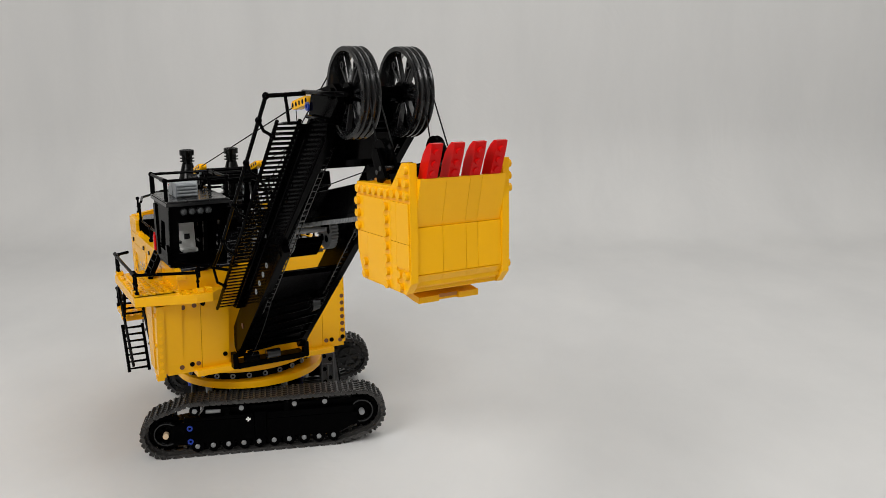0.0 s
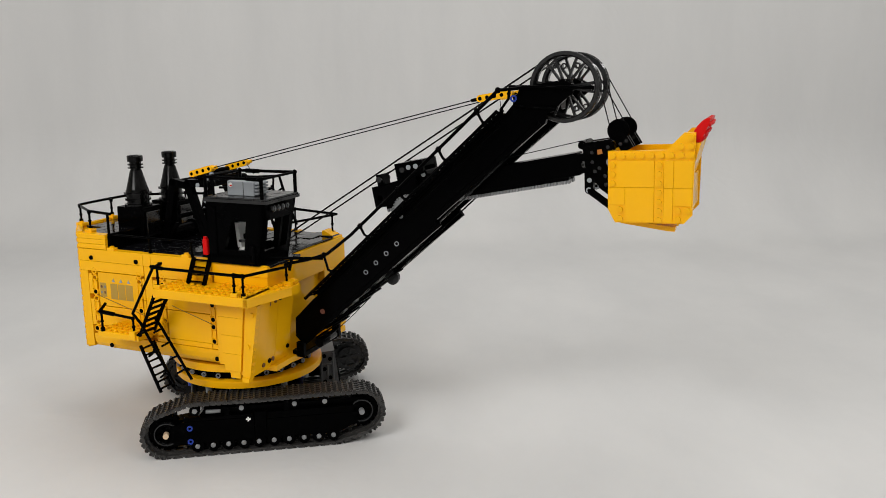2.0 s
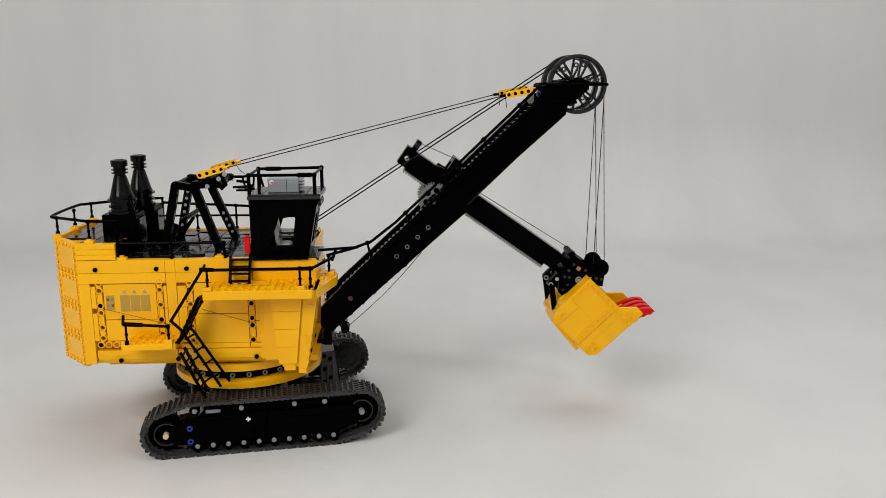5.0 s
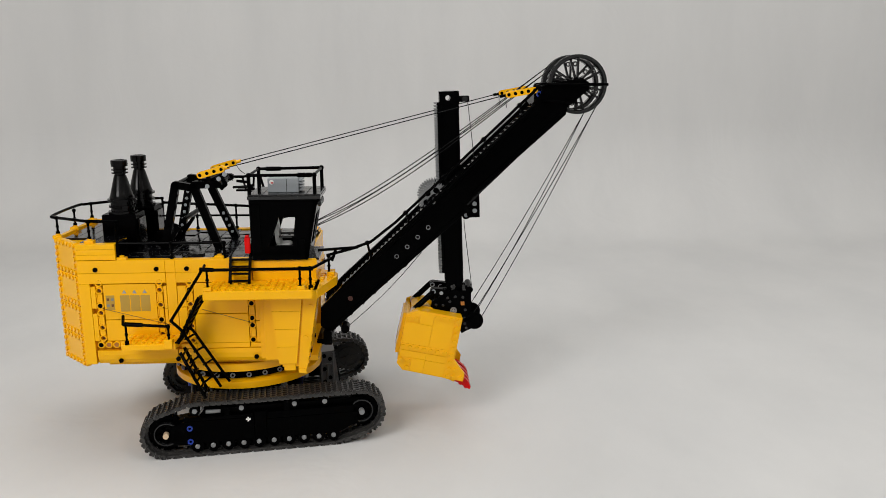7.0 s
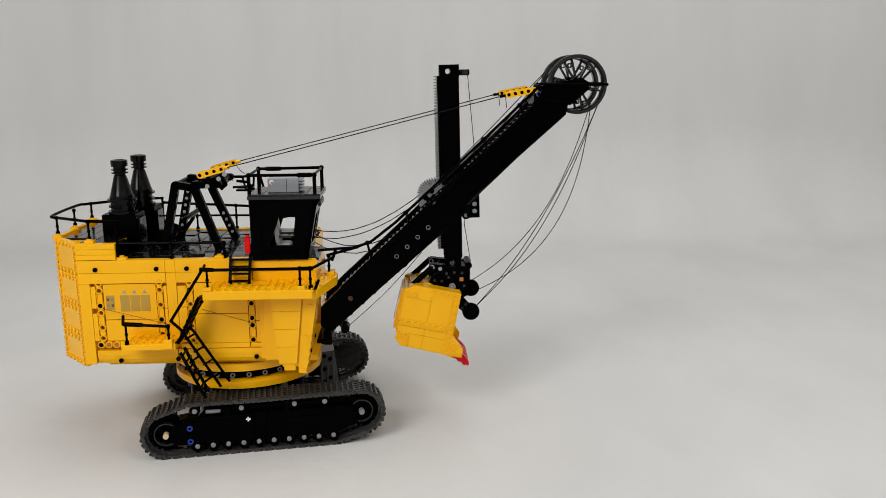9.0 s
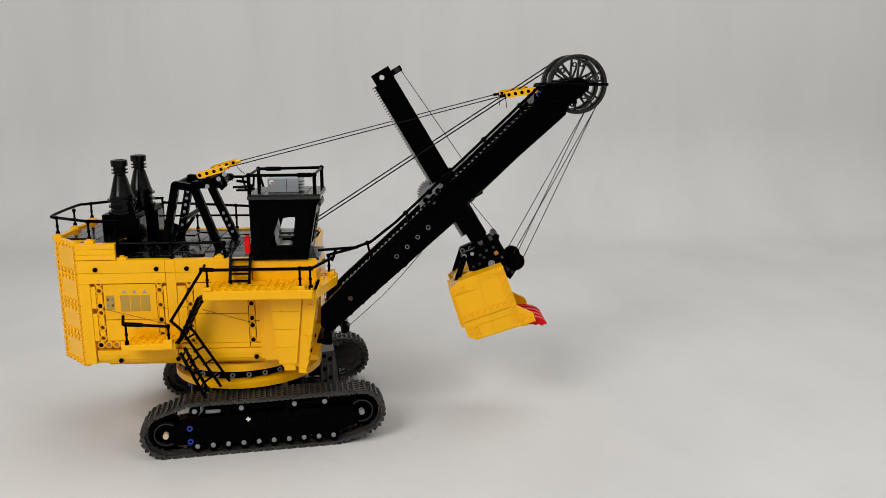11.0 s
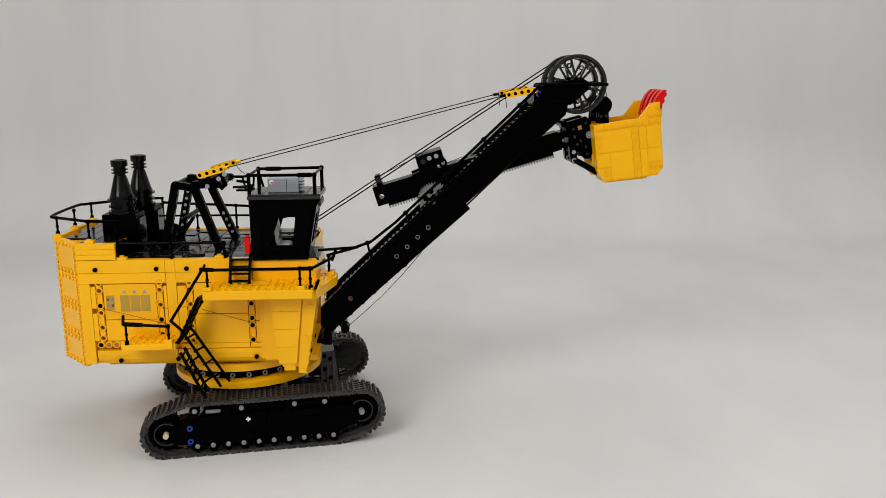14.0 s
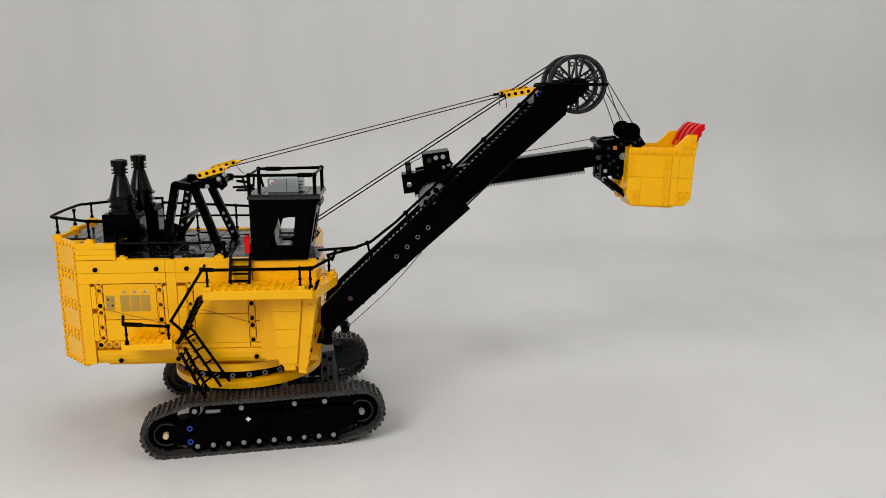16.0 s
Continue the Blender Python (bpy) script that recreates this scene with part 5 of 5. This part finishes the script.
def build_bucket():
    side = [(3.4, 1.85), (9.7, 1.95), (11.5, 3.8), (12.7, 3.8), (12.65, 0.9), (12.5, -5.15), (11.6, -6.1), (4.2, -6.1), (3.4, -4.6)]
    for sgn in (-1, 1):
        yo, yi = sgn * 4.35 - 0.6, sgn * 3.75 - 0.6
        s = Solid().prism(side, yo, yi)
        p = part("side_plate", s, YELLOW, bucket, "yellow studded bucket side")
        # tiles on the side, with seams
        yt = yo + sgn * 0.12
        for x0, x1, z0, z1 in ((3.45, 8.45, -2.13, 0.85), (3.45, 5.3, -4.1, -2.13), (5.3, 8.45, -5.98, -2.13), (8.45, 9.45, -5.98, 0.85), (9.45, 10.5, -2.2, 0.85), (10.5, 12.5, -2.2, 0.85), (9.45, 10.45, -5.98, -2.2), (10.45, 12.45, -4.15, -2.2)):
            part("tile", Solid().box(x0 + 0.015, x1 - 0.015, yo, yt, z0 + 0.015, z1 - 0.015, c=0.02), YELLOW, p)
        st = Solid()
        d = (0, sgn, 0)
        for k in range(9):
            st.stud((3.98 + 1.04 * k, yo, 1.36 + 0.01 * k), d, 0.33, 0.32)
        for k in range(3):
            st.stud((3.93, yt, 0.35 - 1.01 * k), d, 0.33, 0.27)
        for k in range(7):
            st.stud((8.97, yt, 0.35 - 1.01 * k), d, 0.33, 0.27)
        for x, z in ((11.2, 2.35), (12.25, 2.35), (12.25, 3.3), (11.0, -4.6), (12.0, -4.6), (11.0, -5.6), (4.74, -4.6), (4.74, -5.6)):
            st.stud((x, yo, z), d, 0.33, 0.32)
        part("studs", st, YELLOW, p)
        # ear behind the top edge
        if sgn > 0:
            part("ear", Solid().prism([(3.45, 1.8), (4.5, 1.85), (4.1, 2.6), (3.7, 2.6)], sgn * 3.75 - 0.6, sgn * 3.0 - 0.6), YELLOW, bucket)
    # floor, back and front walls
    part("back_wall", Solid().prism([(3.45, 1.8), (4.0, 1.8), (4.0, -5.4), (3.45, -4.6)], -4.35, 3.15), YELLOW, bucket)
    part("floor_plate", Solid().box(4.4, 11.6, -4.35, 3.15, -6.05, -5.5, c=CUT), YELLOW, bucket)
    seams = [-4.34, -2.1, -0.05, 1.0, 3.14]
    for a, b in zip(seams, seams[1:]):
        part("front_tile", Solid().box(11.95, 12.4, a + 0.012, b - 0.012, -4.55, -1.02, c=0.025), YELLOW, bucket, "smooth yellow front tile")
        s = Solid().prism([(11.8, -1.0), (12.22, -1.0), (13.2, 2.65), (12.7, 2.65)], a + 0.012, b - 0.012)
        part("lip_tile", s, YELLOW, bucket, "smooth yellow lip tile")
        s = Solid().prism([(11.4, -6.0), (12.45, -4.62), (12.0, -4.5), (11.3, -5.6)], a + 0.012, b - 0.012)
        part("lower_edge_tile", s, YELLOW, bucket)
    part("lip_back", Solid().prism([(11.5, -0.6), (12.0, -0.6), (12.55, 2.5), (11.9, 2.5)], -4.34, 3.14), YELLOW, bucket)
    part("inner_front", Solid().box(11.5, 12.02, -4.34, 3.14, -5.5, -0.5), YELLOW, bucket)
    # door plate below, hinged at its rear edge
    s = Solid()
    for y0, y1, x1 in ((-3.3, -1.5, 6.0), (-1.5, 0.3, 5.75), (0.3, 2.1, 6.0)):
        s.prism([(0.0, 0.1), (x1, 0.1), (x1, -0.4), (x1 - 0.8, -0.45), (0.0, -0.3)], y0, y1)
    door = part("door", s, YELLOW, bucket, "yellow bucket door plate", at=upose(4.6, 0, -6.15))
    part("door_slot", Solid().box(5.7, 5.8, -1.45, 0.25, -0.2, 0.08), ORANGE, door)
    # teeth
    for k in range(4):
        yc = -3.35 + 1.85 * k
        s = Solid().prism([(11.6, 1.9), (12.9, 2.2), (13.2, 2.9), (13.5, 3.6), (13.85, 4.4), (14.1, 5.2), (13.7, 5.25), (13.2, 4.95), (12.7, 4.4), (12.3, 3.7), (12.0, 2.9)], yc - 0.47, yc + 0.47)
        tooth = part("tooth", s, RED, bucket, "glossy red plastic tooth")
        st = Solid()
        d = Vector((0.94, 0, -0.34))
        for x, z in ((13.25, 3.0), (13.62, 3.7), (14.0, 4.55)):
            st.rod(Vector((x, yc, z)) - d * 0.1, Vector((x, yc, z)) + d * 0.14, 0.26, 12)
        part("tooth_stud", st, RED, tooth)
    # struts behind, to the hinge
    for sgn in (-1, 1):
        c, sn = math.cos(radians(-BTILT)), math.sin(radians(-BTILT))
        def b(x, z):
            return (x * c - z * sn, x * sn + z * c)
        p, q = b(0.4, -2.95), b(3.1, -5.75)
        part("strut", Solid().rod((p[0], sgn * 2.9, p[1]), (q[0], sgn * 2.9, q[1]), 0.42, 10), BLACK, bucket)
        part("strut_pin", Solid().lathe([(0.45, sgn * 2.9 - 0.55), (0.42, sgn * 2.9 + 0.55)], (q[0], 0, q[1]), "y", 14), TAN, bucket, "tan pin")
    part("hinge_block", Solid().box(3.3, 3.8, -2.6, -1.6, -4.4, -2.4, c=0.1).box(3.3, 3.8, 0.6, 1.6, -4.4, -2.4, c=0.1), YELLOW, bucket, "yellow hinge bricks")
    part("rear_brick", Solid().box(3.4, 4.2, -2.4, 1.2, -0.4, 0.9, c=0.1), YELLOW, bucket)
    return door


DOOR = build_bucket()
BAIL = (5.15, 2.2)   # hinge of the bail pulleys in the bucket's plane


def build_bail(y):
    s = Solid().lathe([(1.2, -0.32), (1.25, -0.2), (1.05, 0.0), (1.25, 0.2), (1.2, 0.32)], (0, 0, 0), "y", 28)
    ob = Solid()
    ob.v, ob.f, ob.s = [(x, yy, z + 2.05) for x, yy, z in s.v], s.f, s.s
    p = part("bail_pulley", ob, BLACK, bucket, "black bail pulley")
    for dy in (-0.6, 0.6):
        part("pulley_cheek", Solid().prism([(-0.75, -0.4), (0.75, -0.4), (0.6, 2.2), (0.0, 2.6), (-0.6, 2.2)], dy - 0.14, dy + 0.14), BLACK, p)
    part("cheek_pin", Solid().rod((-0.4, -0.78, 0.6), (-0.4, 0.78, 0.6), 0.22, 8).rod((0.35, -0.78, 0.6), (0.35, 0.78, 0.6), 0.22, 8), DARK, p)
    return p


BAILS = [(build_bail(-2.9), -2.9), (build_bail(2.1), 2.1)]

# ---------------------------------------------------------------- movement
SLEW = [(0, -59.95), (0.4, -59.9), (0.5, -58.7), (0.6, -56.2), (0.7, -53.1), (0.8, -50.25), (0.9, -47.8), (1.0, -45.6), (1.1, -43.6), (1.2, -41.1), (1.3, -38.65), (1.4, -36.1), (1.5, -33.5), (2.0, -21.75), (2.5, -9.27), (2.9, 0.5), (3.0, 2.45), (3.1, 2.52), (16.0, 2.52)]
# seconds, handle angle, reach of its pin hole from the shaft along the handle
CROWD = [(0, 11.3, 22.8), (3.1, 11.3, 22.8), (3.2, 9.3, 22.84), (3.5, 1.7, 22.84), (4.0, -9.3, 22.78), (4.2, -13.7, 22.98), (4.6, -24.0, 22.3), (5.0, -36.0, 20.6), (5.5, -52.0, 17.8),
         (6.0, -66.5, 15.3), (6.3, -73.5, 14.24), (6.5, -80.8, 13.47), (6.75, -86.6, 13.2), (7.0, -88.6, 13.18), (7.5, -88.3, 11.0), (8.0, -87.3, 9.62), (8.3, -88.4, 9.57), (8.5, -88.9, 9.57), (9.2, -88.9, 9.57),
         (9.9, -88.6, 9.5), (10.3, -82.0, 9.4), (10.8, -66.5, 9.2), (11.3, -50.3, 8.6), (11.5, -46.6, 7.95), (12.0, -28.0, 8.11), (12.5, -13.7, 11.34), (13.0, -1.7, 14.6), (13.5, 8.2, 17.67), (14.0, 16.5, 19.97),
         (14.5, 10.1, 19.98), (15.0, 7.2, 20.92), (15.5, 8.2, 23.12), (16.0, 7.4, 23.76)]
# seconds, slack of the hoist ropes: near pair in front, far pair in front, behind
SLACK = [(0, 0, 0, 0), (6.3, 0, 0, 0), (6.5, 0.1, 0.1, 0.5), (7.0, 0.3, 0.4, 1.6), (7.5, 0.6, 3.3, 2.7), (8.0, 0.8, 3.7, 4.6), (8.5, 1.8, 4.2, 7.6), (9.2, 2.1, 4.4, 8.2), (9.9, 0.4, 0.8, 1.6), (10.3, 0, 0, 0), (16, 0, 0, 0)]
# seconds, droop of the near bail pulley in degrees
DROOP = [(0, 0), (7.0, 0), (7.5, 1.0), (9.2, 1.0), (9.9, 0.6), (10.3, 0), (16, 0)]


def at_time(table, t, k=1):
    return float(np.interp(t, [r[0] for r in table], [r[k] for r in table]))


def curve_at(table, t, k=1):
    """Glides through the table (monotone cubic)."""
    xs, ys = [r[0] for r in table], [r[k] for r in table]
    if t <= xs[0]:
        return ys[0]
    if t >= xs[-1]:
        return ys[-1]
    i = max(j for j in range(len(xs) - 1) if xs[j] <= t)
    def slope(j):
        if j <= 0 or j >= len(xs) - 1:
            return 0.0
        a = (ys[j] - ys[j - 1]) / (xs[j] - xs[j - 1])
        b = (ys[j + 1] - ys[j]) / (xs[j + 1] - xs[j])
        return 0.0 if a * b <= 0 else 2 * a * b / (a + b)
    h = xs[i + 1] - xs[i]
    u = (t - xs[i]) / h
    return ((1 + 2 * u) * (1 - u) ** 2 * ys[i] + u * (1 - u) ** 2 * h * slope(i) + u * u * (3 - 2 * u) * ys[i + 1] + u * u * (u - 1) * h * slope(i + 1))


def handle_state(t):
    """Angle in degrees and place of the front pin hole in the boom's plane."""
    a, e = curve_at(CROWD, t, 1), curve_at(CROWD, t, 2)
    c, s = math.cos(radians(a)), math.sin(radians(a))
    return a, SHAFT[0] + e * c - 2.33 * s, SHAFT[1] + e * s + 2.33 * c


def bucket_angle(a):
    """The bucket's turn for a handle angle: its pins have a little play."""
    return a + BTILT + float(np.interp(a, [-89, -40, 0, 20], [-3.0, -0.5, 0.6, 0.8]))


def bail_state(t, near):
    """Bail hinge, pulley centre and the pulley's swing, in the boom's plane."""
    a, fx, fz = handle_state(t)
    b = radians(bucket_angle(a))
    hx, hz = fx + BAIL[0] * math.cos(b) - BAIL[1] * math.sin(b), fz + BAIL[0] * math.sin(b) + BAIL[1] * math.cos(b)
    to = math.atan2(WHEEL[1] - hz + 0.0, WHEEL[0] + 3.6 - hx)
    k = at_time(DROOP, t)
    slack = k * (radians(-100) if near else radians(-28))
    to = to + slack
    # the cheeks cannot fold into the bucket
    rel = to - b
    rel = min(max(rel, radians(35 - 100 * k)), radians(125))
    to = b + rel
    return hx, hz, hx + 2.05 * math.cos(to), hz + 2.05 * math.sin(to), to


def rope_points(t, y, side, near):
    """The rope from the bail pulley over the sheave and down into the house."""
    hx, hz, px, pz, to = bail_state(t, near)
    W, r = Vector(WHEEL), 3.82
    end = Vector((px, pz)) + 0.9 * side * Vector((math.sin(to), -math.cos(to)))
    d = end - W
    L = d.length
    base = math.atan2(d.y, d.x)
    ta = base + math.acos(min(1, r / L))          # tangent on the outer side
    tp = W + r * Vector((math.cos(ta), math.sin(ta)))
    f, bk = at_time(SLACK, t, 1 if near else 2) * (1.0 + 0.22 * side), at_time(SLACK, t, 3) * (1.0 + 0.2 * side)
    pts = []
    n = 14
    v = tp - end
    out = Vector((v.y, -v.x)).normalized()
    for i in range(n + 1):
        u = i / n
        pts.append(end + v * u + out * f * 4 * u * (1 - u) * (1.2 - 0.4 * u))
    end_a = radians(122.3)
    m = 14
    for i in range(1, m + 1):
        a = ta + (end_a - ta) * i / m
        pts.append(W + r * Vector((math.cos(a), math.sin(a))))
    b0 = pts[-1]
    b1 = b0 + 43.5 * Vector((-math.cos(radians(32.6)), -math.sin(radians(32.6))))
    v = b1 - b0
    for i in range(1, n + 1):
        u = i / n
        pts.append(b0 + v * u + Vector((0.0, -1)) * bk * 4 * u * (1 - u) * (0.45 + u))
    pts.append(b1 + 26 * Vector((-math.cos(radians(30)), -math.sin(radians(30)))))
    return pts


ROPES = []
SEG = 1.6


def build_ropes():
    me = Solid().rod((-0.04, 0, 0), (SEG + 0.04, 0, 0), 0.065, 6).mesh("rope_piece", STRING)
    for near, yc in ((True, -2.6), (False, 2.5)):
        for side in (-1, 1):
            y = yc + side * 0.3
            root = part("hoist_rope", Solid().rod((-8.0, y, 20.0), (-10.0, y, 19.0), 0.075, 6), STRING, boom, "thin black hoist string over the sheave")
            pieces = []
            for k in range(62):
                pieces.append(part("rope_piece", me, STRING, root))
            ROPES.append((pieces, y, side, near))


build_ropes()


def trip_points(t):
    """The trip string from the tail over the saddle's cap to the yoke, in the handle's space."""
    e = curve_at(CROWD, t, 2)
    return [Vector((-26.8, 2.75)), Vector((0.9 - e, 4.1)), Vector((3.0 - e, 1.75)), Vector((0.3, 2.75))]


TRIP = []


def build_trip_string():
    me = Solid().rod((-0.03, 0, 0), (SEG + 0.03, 0, 0), 0.05, 6).mesh("string_piece", STRING)
    root = part("trip_string", Solid().rod((-26.8, -0.7, 2.75), (-26.8, -0.4, 2.75), 0.07, 6), STRING, handle, "thin black string")
    TRIP.extend(part("string_piece", me, STRING, root) for _ in range(18))


build_trip_string()


def laid_along(pts, n):
    """Ends of n pieces laid along a line of points."""
    d = [0.0]
    for p, q in zip(pts, pts[1:]):
        d.append(d[-1] + (q - p).length)
    at = np.arange(n + 1) * SEG
    return np.interp(at, d, [p.x for p in pts]), np.interp(at, d, [p.y for p in pts])


def motions():
    # the hanging bucket lags a little behind the slewing house
    lag = [(0, 0.0), (0.4, 0.0), (0.5, 0.55), (0.6, 0.85), (0.7, 0.75), (0.8, -0.1), (0.9, -0.25), (1.0, 0.4), (1.1, 0.55), (1.2, 0.7), (1.3, 0.4), (1.5, 0.2), (2.5, 0.0), (3.0, -0.2), (3.4, 0.0), (16, 0.0)]

    def spin(t):
        return pose(0, 0, 0, 0, 0, at_time(SLEW, t) - at_time(lag, t))

    walk(house, [(t, pose(0, 0, 0, 0, 0, a)) for t, a in SLEW])
    walk(boom, [(t, pose(0, 0, 0, 0, 0, a)) for t, a in SLEW])
    turning = sorted({round(0.1 * k, 2) for k in range(0, 32)})
    gliding = sorted({round(3.1 + 0.1 * k, 2) for k in range(0, 13)} | {round(4.3 + 0.15 * k, 3) for k in range(0, 14)} | {round(6.3 + 0.1 * k, 2) for k in range(0, 30)}
                     | {round(9.2 + 0.15 * k, 3) for k in range(0, 14)} | {round(11.3 + 0.1 * k, 2) for k in range(0, 48)})
    rows_h, rows_b, rows_s = [], [], []
    for t in turning + [t for t in gliding if t > 3.1]:
        a, fx, fz = handle_state(t)
        m = spin(t)
        rows_h.append((t, m @ upose(fx, 0, fz, 0, -a, 0)))
        rows_b.append((t, m @ upose(fx, 0, fz, 0, -bucket_angle(a), 0)))
        rows_s.append((t, m @ upose(SHAFT[0], 0, SHAFT[1], 0, -a, 0)))
    walk(handle, rows_h)
    walk(bucket, rows_b)
    walk(saddle, rows_s)
    times = [0.0, 3.1, 3.2, 3.35, 3.5, 3.75, 4.0, 4.2] + [round(4.5 + 0.25 * k, 2) for k in range(0, 7)] + [6.3, 6.5, 6.75, 7.0, 7.25, 7.5, 7.75, 8.0, 8.25, 8.5, 9.2, 9.5, 9.9] \
        + [round(10.1 + 0.2 * k, 2) for k in range(0, 6)] + [round(11.25 + 0.25 * k, 2) for k in range(0, 20)]
    times = [t for t in times if t <= 16.0]
    for p, y in BAILS:
        rows = []
        for t in times:
            a, fx, fz = handle_state(t)
            _, _, _, _, to = bail_state(t, y < 0)
            rows.append((t, upose(BAIL[0], y, BAIL[1], 0, 90 - (math.degrees(to) - bucket_angle(a)), 0)))
        walk(p, rows)
    walk(DOOR, [(t, upose(4.6, 0, -6.15, 0, a, 0)) for t, a in ((0, 7.0), (3.1, 7.0), (4.2, 6.0), (6.3, 0.0), (16.0, 0.0))])
    # gears roll with the rack, sheaves with the rope
    a0, e0 = CROWD[0][1], CROWD[0][2]
    for g in GEARS:
        loc = g.matrix_basis.translation.copy()
        walk(g, [(t, Matrix.Translation(loc) @ pose(0, 0, 0, 0, -(curve_at(CROWD, t, 1) - a0) - math.degrees((curve_at(CROWD, t, 2) - e0) / 2.3), 0)) for t in times])
    front = {}
    for t in times:
        pts = rope_points(t, 0, 1, False)
        front[t] = sum((q - p).length for p, q in zip(pts[:15], pts[1:15]))
    for w in SHEAVES:
        loc = w.matrix_basis.translation.copy()
        walk(w, [(t, Matrix.Translation(loc) @ pose(0, 0, 0, 0, math.degrees((front[t] - front[0.0]) / 3.8), 0)) for t in times])
    for pieces, y, side, near in ROPES:
        tracks = [[] for _ in pieces]
        for t in times:
            pts = rope_points(t, y, side, near)
            X, Z = laid_along(pts, len(pieces))
            for k in range(len(pieces)):
                a = math.degrees(math.atan2(Z[k + 1] - Z[k], X[k + 1] - X[k]))
                tracks[k].append((t, upose(X[k], y, Z[k], 0, -a, 0)))
        for p, rows in zip(pieces, tracks):
            walk(p, rows)
    tracks = [[] for _ in TRIP]
    for t in times:
        X, Z = laid_along(trip_points(t), len(TRIP))
        for k, rows in enumerate(tracks):
            rows.append((t, upose(X[k], -0.55, Z[k], 0, -math.degrees(math.atan2(Z[k + 1] - Z[k], X[k + 1] - X[k])), 0)))
    for p, rows in zip(TRIP, tracks):
        walk(p, rows)


motions()
